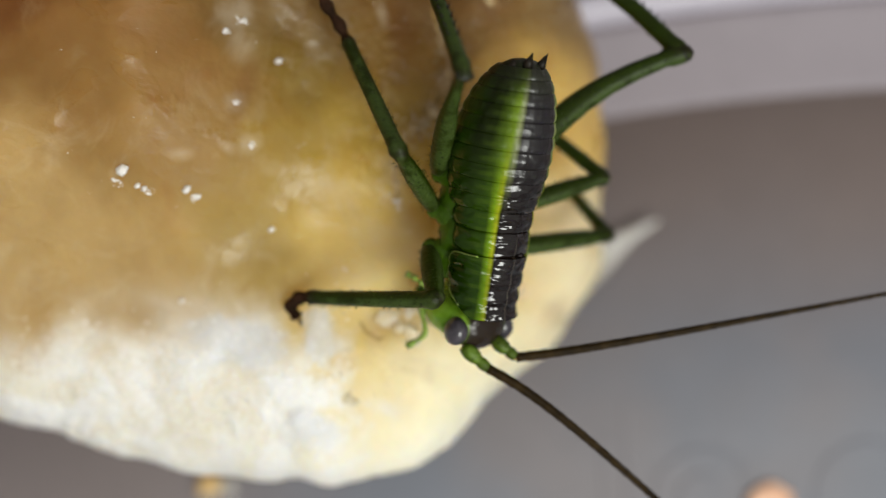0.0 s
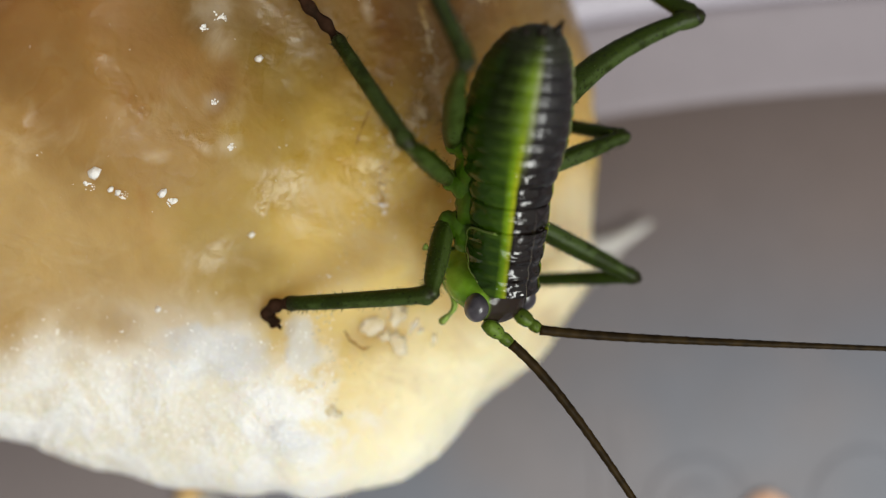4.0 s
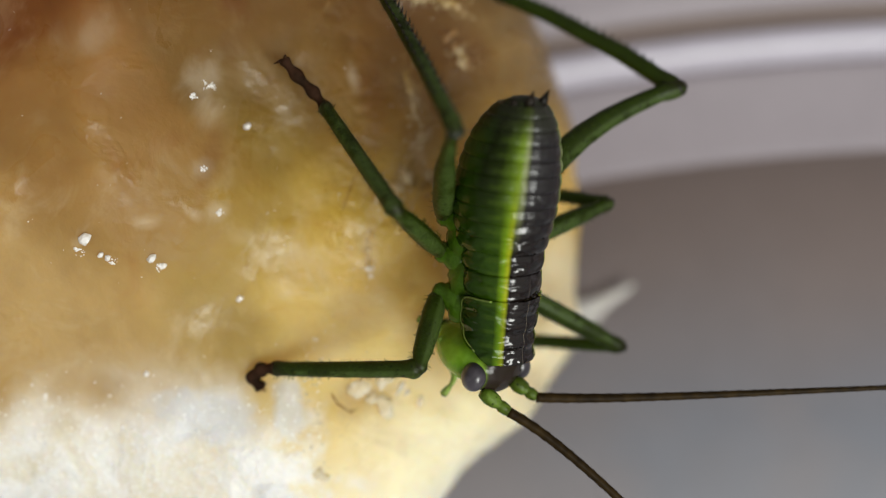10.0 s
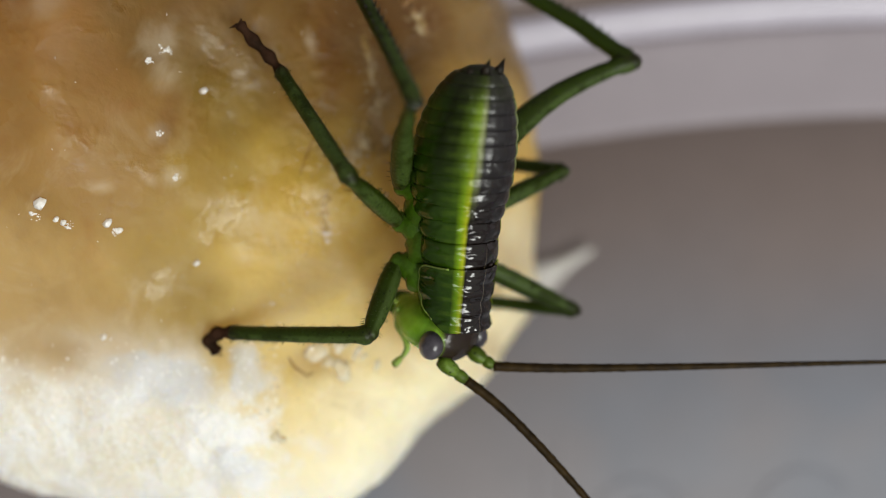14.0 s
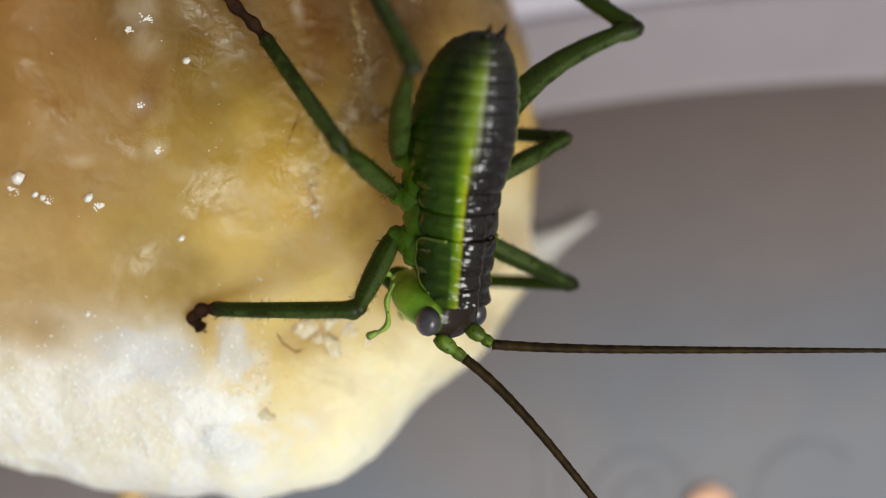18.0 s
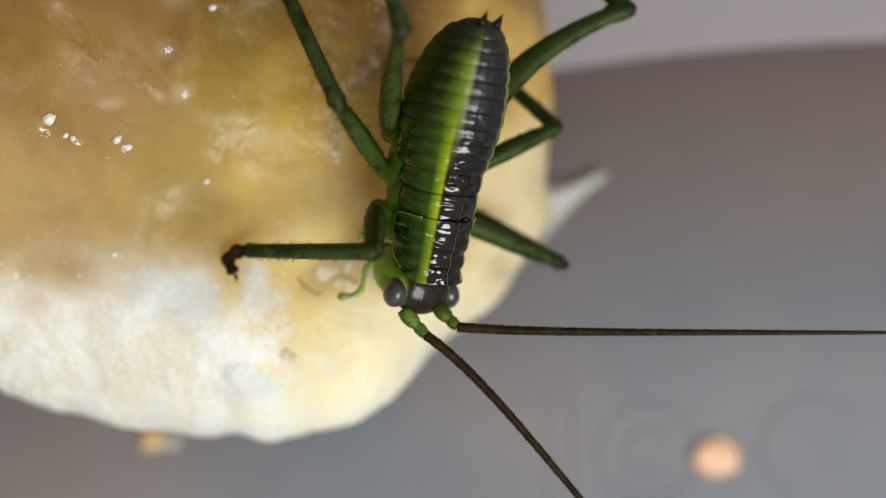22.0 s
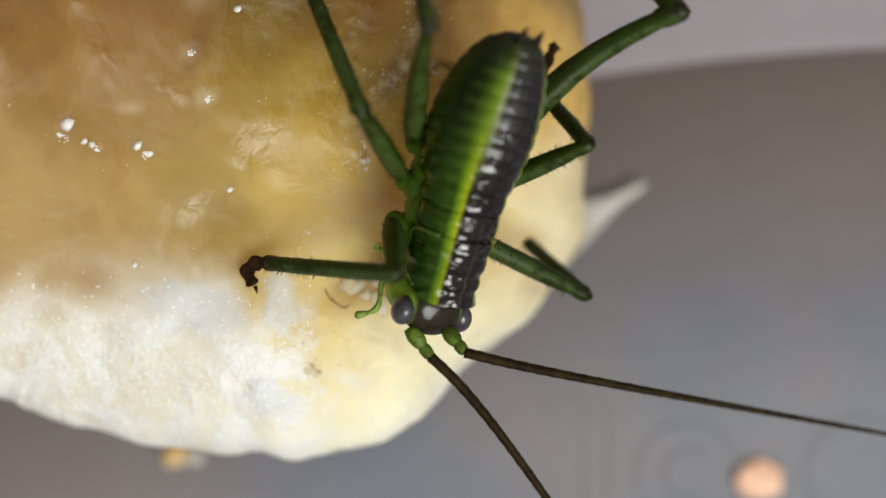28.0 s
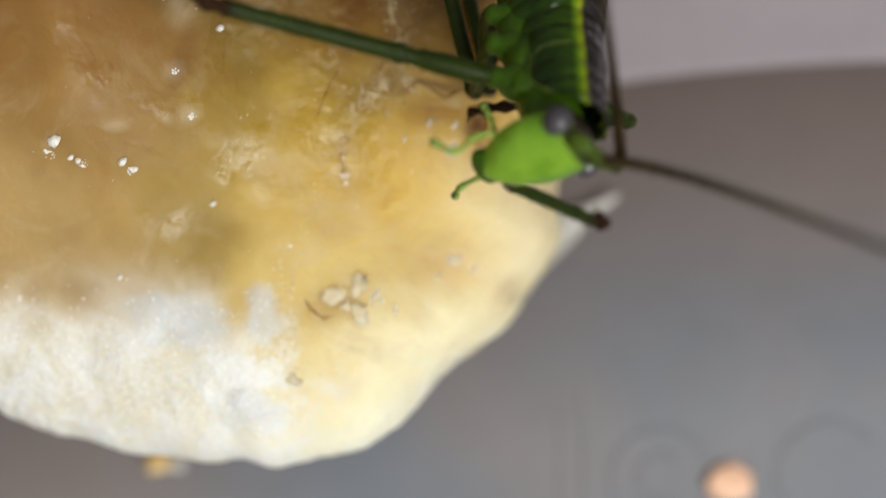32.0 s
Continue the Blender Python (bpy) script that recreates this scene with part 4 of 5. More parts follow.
# head
HEAD_AT = (1.95, 0, 0.0)
head_bm = bmesh.new()
bmesh.ops.create_uvsphere(head_bm, u_segments=48, v_segments=32, radius=1)
for v in head_bm.verts:
    c = v.co.copy()
    w = 1.0 if c.z > 0 else 1.0 + 0.30 * math.sin(math.pi * -c.z) - 0.25 * (-c.z) ** 1.8
    low = max(0.0, -c.z) ** 1.5
    deep = 0.80 * (1 + 0.62 * low) if c.x > 0 else 0.78 * (1 + 0.15 * low)
    z = c.z * 0.62 if c.z > 0 else c.z * 2.75
    v.co = Vector((0.45 + c.x * deep * (1 if c.z > 0 else 1 - 0.12 * -c.z) - 0.16 * max(0, -z), c.y * w, z)) * MM
head = part("head", head_bm, HEAD_GREEN, nymph, "green head with a dark brown crown")
head.location = Vector(HEAD_AT) * MM
# roots and tips of the antennae's thick first joints, in the head's space
SCAPES = {"R": (Vector((1.15, -0.58, 0.25)), Vector((1.70, 0.0, 0.75))), "L": (Vector((0.95, 0.52, 0.40)), Vector((1.35, 0.95, 0.95)))}
for s in (-1, 1):
    bm = bmesh.new()
    bmesh.ops.create_uvsphere(bm, u_segments=32, v_segments=24, radius=1)
    for v in bm.verts:
        v.co = Vector((v.co.x * 0.46, v.co.y * 0.37, v.co.z * 0.45)) * MM
    e = part("eye", bm, EYE, head, "glossy dark grey-brown eye")
    e.matrix_basis = pose(0.58 * MM, s * 0.92 * MM, 0.03 * MM, s * -18, 0, s * 12)
    root, tip = SCAPES["R" if s < 0 else "L"]
    d = tip - root
    bm = bmesh.new()
    loft(bm, [(root + d * k, r, r, d) for k, r in ((-0.15, 0.18), (0.0, 0.23), (0.15, 0.26), (0.42, 0.23), (0.55, 0.17), (0.60, 0.165), (0.68, 0.20), (0.90, 0.18), (1.02, 0.13))], 18)
    part("antenna_base", bm, SCAPE_GREEN, head, "thick green first joint of the antenna")
palps = []
for name, x, y, z, pts in (("palp", -0.15, -0.82, -1.75, ((0, 0, 0), (0.50, -0.30, -0.10), (1.22, -0.52, 0.0), (1.50, -1.05, -0.42))),
                           ("palp", -0.05, 0.53, -2.05, ((0, 0, 0), (0.60, -0.05, -0.44), (1.30, -0.12, -0.68), (1.58, 0.30, -1.04))),
                           ("palp", -0.30, -0.78, -1.80, ((0, 0, 0), (-0.16, -0.20, -0.28), (-0.28, -0.46, -0.62))),
                           ("palp", -0.24, 0.50, -2.15, ((0, 0, 0), (-0.10, 0.16, -0.42), (-0.20, 0.36, -0.90)))):
    bm = bmesh.new()
    rings = []
    for i, (p, fw) in enumerate(smooth_line(pts, 30)):
        r = 0.085 + 0.018 * math.cos(i / 10 * math.tau) + (0.03 if i > 25 else 0)
        rings.append((p, r * (0.5 if i == 30 else 1), r * (0.5 if i == 30 else 1), fw))
    loft(bm, rings, 10)
    ob = part(name, bm, PALP_GREEN, head, "slender pale green palp")
    palps.append((ob, (x * MM, y * MM, z * MM)))
bm = lump(0.42, 0.62, 0.40, 4, 0.12, 3)
mouth = part("mouthparts", bm, COXA_GREEN, head, "blunt green mouthparts")
mouth.location = Vector((0.02, 0, -2.45)) * MM


def antenna(length, bend):
    """A tapering ringed thread along x; bend: degrees by which its start leads its chord."""
    bm = bmesh.new()
    n = 150
    pts, a = [Vector((0, 0, 0))], radians(bend)
    for i in range(n):
        k = i / n
        a = radians(bend * math.exp(-k * 9) - bend * 0.16)
        pts.append(pts[-1] + Vector((math.cos(a), math.sin(a), 0)) * (length / n))
    rings = []
    for i, p in enumerate(pts):
        k = i / n
        r = 0.135 * (1 - k) ** 0.75 * (1 - 0.25 * k) + 0.022
        if i % 4 == 0:
            r *= 1.10
        fw = pts[min(i + 1, n)] - pts[max(i - 1, 0)]
        rings.append((p, r, r, fw))
    loft(bm, rings, 10)
    for i in range(6, 110, 2):
        p = pts[i]
        s = 1 if i % 4 else -1
        spike(bm, p + Vector((0, s * 0.07 * (1 - i / n), 0)), p + Vector((0.10, s * (0.10 * (1 - i / n) + 0.08), 0.02)), 0.012, 3)
    return bm


antennae = {}
antennae["L"] = part("antenna", antenna(17.0, -5), ANTENNA, head, "long thin dark brown ringed antenna")
antennae["R"] = part("antenna", antenna(17.0, 16), ANTENNA, head, "long thin dark brown ringed antenna")

# legs: root on the body, way to the knee, thigh and shin length
LEGS = {
    "RF": ((0.25, -1.1, -1.6), (2.39, -0.43, -0.13), 2.60, 5.08),
    "RM": ((-1.05, -1.1, -1.6), (-1.26, -2.90, 1.04), 3.33, 5.32),
    "RH": ((-2.2, -1.1, -1.6), (-2.42, -2.67, 3.36), 4.93, 8.67),
    "LH": ((-2.8, 1.35, -0.6), (-4.22, 3.85, 2.74), 6.33, 7.41),
    "LM": ((-1.05, 1.25, -1.0), (-2.04, 2.33, 2.26), 3.83, 3.60),
    "LF": ((0.25, 1.25, -1.0), (1.42, 4.03, 1.61), 4.57, 3.90),
}
limbs = {}
bm = bmesh.new()
spike(bm, (0, 0, 0), (0.15, 0.10, 0.19), 0.046, 6)
SPINE = mesh_of("spine", bm, BLACK)
for key, (hip, way, thigh, shin) in LEGS.items():
    hip = Vector(hip)
    s = 1 if key[0] == "L" else -1
    # hip joint between the body and the thigh
    bm = bmesh.new()
    inner = Vector((hip.x + 0.10, s * 0.55, -0.95))
    d = hip - inner
    loft(bm, [(inner, 0.56, 0.56, d), (inner + d * 0.35, 0.62, 0.58, d), (inner + d * 0.70, 0.44, 0.42, d), (inner + d * 0.82, 0.33, 0.32, d),
              (inner + d * 1.0, 0.34, 0.33, d), (inner + d * 1.18, 0.24, 0.24, d), (inner + d * 1.25, 0.10, 0.10, d)], 18)
    part("hip_joint", bm, COXA_GREEN, nymph)
    hind = key[1] == "H"
    arch = {"RH": 0.28, "LH": 0.54}.get(key, 0.0)
    bm = bmesh.new()
    if hind:
        prof = ((0.0, 0.20), (0.03, 0.36), (0.12, 0.50), (0.28, 0.50), (0.45, 0.40), (0.60, 0.29), (0.78, 0.22), (0.90, 0.20), (0.95, 0.25), (1.0, 0.25), (1.03, 0.14))
    else:
        prof = ((0.0, 0.20), (0.05, 0.31), (0.25, 0.38), (0.55, 0.38), (0.80, 0.33), (0.90, 0.27), (0.94, 0.30), (0.98, 0.31), (1.02, 0.28), (1.06, 0.13))
    if key == "LH":
        prof = ((0.0, 0.22), (0.03, 0.36), (0.12, 0.44), (0.28, 0.42), (0.45, 0.38), (0.60, 0.34), (0.75, 0.31), (0.86, 0.29), (0.905, 0.27), (0.93, 0.33), (0.97, 0.36), (1.02, 0.33), (1.05, 0.18))
    if key == "RH":
        prof = [(k, min(r * 0.85, 0.36)) for k, r in prof]
    if key[1] == "F":
        prof = [(k, r * 0.88) for k, r in prof]
    if key[1] == "M":
        prof = [(k, r * 0.84) for k, r in prof]
    loft(bm, [((k * thigh, 0, -arch * math.sin(math.pi * k)), r * 0.92, r * 1.04) for k, r in prof], 18)
    random.seed(key)
    for i in range(170):
        k = random.uniform(0.06, 0.95)
        a = random.uniform(0, math.tau)
        r = 0.28 if not hind else (0.34 * (1 - k) + 0.13) * (0.8 if key == "RH" else 1.0)
        b = Vector((k * thigh, r * math.cos(a), r * math.sin(a) - arch * math.sin(math.pi * k)))
        spike(bm, b, b + Vector((0.07, 0.15 * math.cos(a), 0.15 * math.sin(a))), 0.012, 3)
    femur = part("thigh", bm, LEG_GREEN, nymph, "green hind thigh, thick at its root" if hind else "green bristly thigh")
    if hind:
        cap = lump(0.15, 0.28, 0.20, 3, 0.06, 3)
        cap = part("knee_cap", cap, KNEE_DARK, femur, "glossy black knee cap")
        cap.location = Vector((thigh * 1.0, 0, 0.16)) * MM
    bm = bmesh.new()
    wide = {"LH": 1.22, "RF": 1.12, "RM": 1.08}.get(key, 1.0)
    sprof = [(k, r * wide) for k, r in ((-0.035, 0.13), (0.0, 0.25), (0.025, 0.28), (0.06, 0.245), (0.10, 0.225), (0.30, 0.225), (0.70, 0.21), (0.92, 0.20), (0.965, 0.225), (1.0, 0.13))]
    loft(bm, [((k * shin, 0, 0.10 * math.sin(math.pi * k) * (2.8 if hind else 0.4)), r, r * 1.05) for k, r in sprof], 14)
    for i in range(230):
        k = random.uniform(0.08, 0.97)
        a = random.uniform(0, math.tau)
        b = Vector((k * shin, 0.19 * wide * math.cos(a), 0.19 * wide * math.sin(a) + (0.28 * math.sin(math.pi * k) if hind else 0.04)))
        spike(bm, b, b + Vector((0.09, 0.15 * math.cos(a), 0.15 * math.sin(a))), 0.012, 3)
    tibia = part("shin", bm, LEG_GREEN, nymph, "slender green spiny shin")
    if hind:
        for q in (-1, 1):
            for i in range(19):
                k = 0.15 + 0.81 * i / 18
                sp = new("spine", SPINE)
                sp.parent = tibia
                sp.location = Vector((k * shin, q * 0.12, 0.28 * math.sin(math.pi * k) + 0.17 * wide)) * MM
                sp.scale.y = q
    bm = bmesh.new()
    bend = {"F": (1.1, 0.40), "M": (1.35, 1.35), "H": (1.4, 1.0)}[key[1]]
    pts = [Vector((-0.12, 0, 0)), Vector((bend[0] * 0.33, 0, bend[1] * 0.22)), Vector((bend[0] * 0.68, 0.06, bend[1] * 0.62)), Vector((bend[0], 0.05, bend[1]))]
    if key[1] == "F":
        pts = [Vector((-0.12, 0, 0)), Vector((0.42, -s * 0.02, 0.04)), Vector((0.78, -s * 0.22, 0.22)), Vector((0.62, -s * 0.62, 0.42))]
    rings = []
    for i, (p, fw) in enumerate(smooth_line(pts, 30)):
        r = (0.20 if key[1] == "F" else 0.16) + 0.04 * math.cos(i / 10 * math.tau)
        r *= 0.45 if i == 30 else 0.85 if i == 29 else 1.0
        rings.append((p, r * 1.1, r, fw))
    loft(bm, rings, 12)
    e = pts[-1]
    for q in (-1, 1):
        spike(bm, e + Vector((-0.05, q * 0.06, 0)), e + Vector((0.02, q * 0.26 - s * 0.10, 0.06)), 0.07, 6)
    foot = part("foot", bm, TARSUS, tibia, "dark brown jointed foot with two claws")
    foot.location = (shin * MM, 0, 0)
    limbs[key] = (femur, tibia)

# ---- what moves ----
BODY_ROWS = [
    (0, 0.38, -2.90, 14.40, -98.04, 41.63, 10.97), (0.5, 0.45, -2.88, 14.40, -99.09, 41.59, 10.96), (1, 0.53, -2.90, 14.40, -98.77, 41.51, 11.11), (1.5, 0.86, -2.78, 14.40, -97.23, 41.56, 10.89),
    (2, 0.79, -2.74, 14.40, -97.89, 41.17, 11.69), (2.5, 1.13, -2.20, 14.40, -96.79, 40.39, 14.06), (4.5, 1.27, -1.88, 14.40, -95.60, 39.45, 19.80), (5, 1.27, -1.90, 14.40, -95.62, 39.07, 21.29),
    (5.5, 1.30, -1.93, 14.40, -95.57, 39.01, 20.58), (6, 1.35, -1.92, 14.40, -95.47, 39.19, 19.66), (6.5, 1.45, -1.88, 14.40, -94.77, 39.57, 18.17), (7, 1.53, -1.88, 14.40, -94.17, 39.81, 17.56),
    (7.5, 1.50, -1.92, 14.40, -94.32, 40.04, 17.34), (8, 1.41, -2.03, 14.40, -94.82, 40.33, 17.17), (8.5, 1.42, -2.02, 14.40, -94.33, 40.47, 17.12), (9, 1.38, -2.01, 14.40, -95.09, 40.71, 16.91),
    (9.5, 1.56, -2.00, 14.40, -93.46, 41.27, 15.84), (10, 1.52, -2.07, 14.40, -94.13, 41.41, 15.81), (10.5, 1.32, -2.20, 14.40, -95.73, 41.31, 16.46), (11, 1.36, -2.18, 14.40, -95.08, 41.29, 16.52),
    (11.5, 1.41, -2.11, 14.40, -95.02, 41.39, 16.82), (12, 1.38, -2.13, 14.40, -95.47, 41.81, 16.62), (12.5, 1.67, -2.06, 14.40, -92.79, 42.51, 14.78), (13, 1.60, -2.08, 14.40, -93.25, 42.51, 14.10),
    (13.5, 1.56, -2.13, 14.40, -93.75, 42.40, 13.49), (15.5, 1.81, -2.17, 14.40, -93.95, 42.59, 11.87), (16, 1.80, -2.15, 14.40, -94.24, 42.61, 11.00), (16.5, 1.82, -2.14, 14.40, -94.48, 42.63, 10.59),
    (17, 1.84, -2.14, 14.40, -95.22, 42.70, 10.17), (17.5, 1.82, -2.14, 14.40, -95.08, 42.65, 10.02), (18, 1.85, -2.12, 14.40, -94.76, 42.51, 10.23), (18.5, 1.83, -2.12, 14.40, -94.96, 42.34, 10.46),
    (19, 1.84, -2.13, 14.40, -95.10, 42.05, 10.41), (19.5, 1.87, -2.12, 14.40, -95.10, 41.63, 9.25), (20, 1.44, -2.88, 14.40, -97.32, 40.74, 7.65), (20.5, 0.57, -3.15, 14.40, -103.59, 38.51, 7.56),
    (21, 0.56, -3.14, 14.40, -102.23, 38.00, 7.84), (21.5, 0.62, -3.16, 14.40, -100.71, 38.33, 7.86), (22, 0.64, -3.19, 14.40, -100.37, 38.89, 7.69), (22.5, 0.69, -3.22, 14.40, -100.24, 39.26, 7.74),
    (23, 0.72, -3.24, 14.40, -99.84, 39.51, 8.24), (23.5, 0.76, -3.23, 14.40, -99.62, 39.60, 8.57), (24, 0.93, -3.14, 14.40, -99.12, 39.77, 8.23), (24.5, 1.22, -3.08, 14.40, -97.60, 40.13, 7.47),
    (25, 1.17, -3.12, 14.40, -98.67, 40.01, 7.38), (25.5, 1.15, -3.12, 14.40, -98.35, 39.63, 7.57), (27.5, 0.31, -3.47, 14.40, -103.99, 38.84, 8.27), (28, 0.23, -3.42, 14.40, -105.51, 39.52, 8.57),
    (28.5, 0.20, -3.43, 14.40, -104.71, 40.74, 8.94), (29, 0.27, -3.47, 14.40, -103.75, 41.59, 9.16), (29.5, 0.27, -3.47, 14.40, -103.42, 41.68, 9.08), (30, 0.35, -3.54, 14.40, -102.56, 41.91, 9.02),
    (30.5, 1.28, -3.20, 14.40, -97.63, 41.95, 9.35), (30.7, 2.38, -2.56, 14.60, -93.00, 46.00, 7.00), (30.9, 4.21, -1.06, 15.20, -84.00, 58.00, 2.00), (31, 5.23, 0.24, 16.00, -79.00, 68.00, -3.00),
    (31.1, 5.39, 0.10, 16.60, -77.00, 73.00, -8.00), (31.3, 5.40, 0.44, 16.60, -80.00, 75.00, -12.00), (31.5, 4.96, 0.62, 16.60, -86.00, 75.00, -13.00), (31.6, 4.46, 0.52, 16.60, -88.00, 75.00, -15.00),
    (31.8, 4.14, 1.12, 16.60, -89.00, 68.00, -27.00), (32, 3.96, 1.57, 16.60, -89.00, 62.00, -38.00),
]
# antennae: direction in plan, degrees
ANTENNA_L = [
    (0, 9.5), (0.5, 0.0), (1, -2.7), (1.5, -2.4), (2, -5.1), (2.5, -6.5), (4.5, -3.1), (5, -6.4), (5.5, -6.9), (6, -12.4),
    (6.5, -13.3), (7, -6.3), (7.5, -3.8), (8, -0.5), (8.5, -2.4), (9, -2.5), (9.5, 2.5), (10, 0.9), (10.5, 0.6), (11, -1.1),
    (11.5, -3.0), (12, -0.2), (12.5, 1.5), (13, -0.4), (13.5, 0.0), (15.5, -0.3), (16, -0.6), (16.5, -1.0), (17, -2.1), (17.5, -1.0),
    (18, -1.6), (18.5, -1.5), (19, -3.0), (19.5, -0.7), (20, 2.1), (20.5, -12.3), (21, -8.5), (21.5, -2.6), (22, -0.9), (22.5, -2.3),
    (23, -2.4), (23.5, -6.0), (24, -7.9), (24.5, -3.7), (25, -6.7), (25.5, -6.6), (27.5, -19.4), (28, -10.7), (28.5, 0.0), (29, 2.6),
    (29.5, -4.2), (30, -4.4), (30.5, 1.8), (30.7, -1.9), (30.9, -4.8), (31, 20.2), (31.1, 24.0), (31.2, 27.0), (31.4, 62.0), (31.6, 43.0),
    (31.8, 75.0), (32, 98.0),
]
ANTENNA_R = [
    (0, -40.2), (0.5, -50.5), (1, -49.9), (1.5, -52.4), (2, -53.9), (2.5, -59.1), (4.5, -52.8), (5, -51.7), (5.5, -56.2), (6, -59.6),
    (6.5, -63.6), (7, -52.4), (7.5, -47.7), (8, -44.6), (8.5, -49.3), (9, -42.1), (9.5, -39.7), (10, -42.9), (10.5, -41.5), (11, -46.1),
    (11.5, -49.1), (12, -43.1), (12.5, -41.9), (13, -43.0), (13.5, -47.0), (15.5, -48.8), (16, -48.5), (16.5, -50.0), (17, -48.4), (17.5, -49.2),
    (18, -50.7), (18.5, -48.3), (19, -48.8), (19.5, -51.4), (20, -40.2), (20.5, -56.8), (21, -49.7), (21.5, -50.6), (22, -48.7), (22.5, -49.8),
    (23, -47.7), (23.5, -55.5), (24, -58.0), (24.5, -50.7), (25, -51.8), (25.5, -56.1), (27.5, -69.3), (28, -53.4), (28.5, -48.6), (29, -44.6),
    (29.5, -50.2), (30, -47.3), (30.5, -39.9), (30.7, -39.7), (30.9, -18.6), (31, -10.8), (31.2, -38.0), (31.4, -60.0), (31.6, -66.0), (31.8, -38.0),
    (32, -18.6),
]
# where each shin ends, in millimetres
FEET = {
    "RF": [(0, -6.12, -4.41, 12.70), (30.72, -6.12, -4.41, 12.70), (30.82, -1.77, -3.11, 14.00), (30.95, 4.28, -1.54, 11.00), (31.1, 5.99, -1.07, 9.60), (31.3, 5.77, -0.57, 9.60), (31.4, -3.69, 0.54, 12.92),
           (31.5, -0.54, 0.44, 12.43), (31.6, -1.99, -1.31, 20.20), (31.8, -4.84, 2.98, 18.22), (31.96, -5.05, 3.11, 18.23), (32, -5.09, 3.18, 18.20)],
    "RM": [(0, -4.54, 4.82, 12.75), (30.92, -4.54, 4.82, 12.75), (31, -1.80, 6.50, 13.00), (31.1, 0.19, 8.98, 12.70), (32, -0.41, 9.17, 12.70)],
    "RH": [(0, -2.68, 8.76, 11.80), (30.5, -2.68, 8.76, 11.80), (30.8, -0.79, 10.45, 11.60), (31.2, 0.28, 12.20, 11.00), (31.8, 0.02, 11.91, 11.00), (32, -0.11, 11.87, 11.00)],
    "LH": [(0, 1.53, 8.36, 9.40), (30.5, 1.53, 8.36, 9.40), (30.9, 2.91, 10.90, 9.00), (31.2, 3.68, 12.34, 8.00), (32, 3.57, 13.20, 8.00)],
}
# the same for the two legs that move with the body, in the body's space
HELD = {
    "LM": [(0, -3.80, 3.88, -3.19), (0.5, -3.97, 3.54, -2.92), (1, -3.75, 3.53, -3.12), (2, -3.52, 3.62, -3.43), (2.5, -3.14, 3.69, -3.57), (4.5, -1.86, 3.65, -3.70), (6, -1.96, 3.68, -3.79),
           (7.5, -2.20, 3.59, -3.70), (9, -2.28, 3.55, -3.59), (9.5, -2.21, 3.56, -3.60), (10.5, -2.19, 3.59, -3.61), (12, -2.13, 3.69, -3.65), (12.5, -2.11, 3.71, -3.63), (13.5, -2.25, 3.70, -3.63),
           (15.5, -2.38, 3.58, -3.59), (18, -2.47, 3.50, -3.55), (19.5, -2.95, 3.57, -3.71), (20, -3.42, 3.69, -3.76), (20.5, -4.26, 3.50, -3.16), (22, -4.41, 3.85, -3.36), (24, -4.06, 3.55, -3.35),
           (25.5, -3.99, 3.36, -3.45), (27.5, -4.55, 3.40, -2.55), (28.5, -4.60, 3.50, -2.45), (30, -4.60, 3.42, -2.35), (30.5, -3.46, 3.85, -3.75), (30.7, -3.69, 3.51, -3.48), (30.9, -1.62, 2.35, -2.32),
           (31.1, -1.62, 2.32, -2.31), (31.3, -1.61, 2.32, -2.31), (31.5, -1.60, 2.32, -2.31), (31.8, -1.59, 2.30, -2.29), (32, -1.59, 2.29, -2.27)],
    "LF": [(0, -2.02, 5.73, -3.76), (0.5, 1.72, 3.81, -2.53), (1, 2.17, 3.40, -2.31), (2, 2.25, 3.36, -2.38), (2.5, 2.75, 3.36, -2.30), (4.5, 3.34, 3.09, -2.41), (6, 3.09, 3.08, -2.54),
           (7.5, 2.99, 3.15, -2.72), (9, 2.91, 3.17, -2.62), (9.5, 3.00, 3.12, -2.73), (10.5, 2.74, 3.27, -2.69), (12, 2.65, 3.37, -2.79), (12.5, 2.75, 3.35, -2.95), (13.5, 2.54, 3.52, -2.97),
           (15.5, 2.63, 3.54, -3.29), (18, 2.62, 3.59, -3.32), (19.5, 2.01, 3.69, -3.51), (20, 1.24, 3.85, -3.41), (20.5, 0.26, 4.01, -2.91), (22, 0.51, 4.01, -3.16), (24, 0.98, 3.88, -3.17),
           (25.5, 0.64, 3.92, -3.24), (27.5, 0.66, 5.30, -3.40), (28.5, 0.53, 5.45, -3.28), (30, 0.62, 5.49, -3.32), (30.5, 0.68, 4.40, -3.37), (30.7, 0.54, 4.28, -3.82), (30.9, 2.18, 5.74, 1.28),
           (31.1, -2.33, 8.38, 2.71), (31.3, 1.02, 8.97, -1.52), (31.5, -0.49, 9.01, -1.38), (31.8, -0.32, 9.33, -2.35), (32, -1.04, 8.32, -2.49)],
}
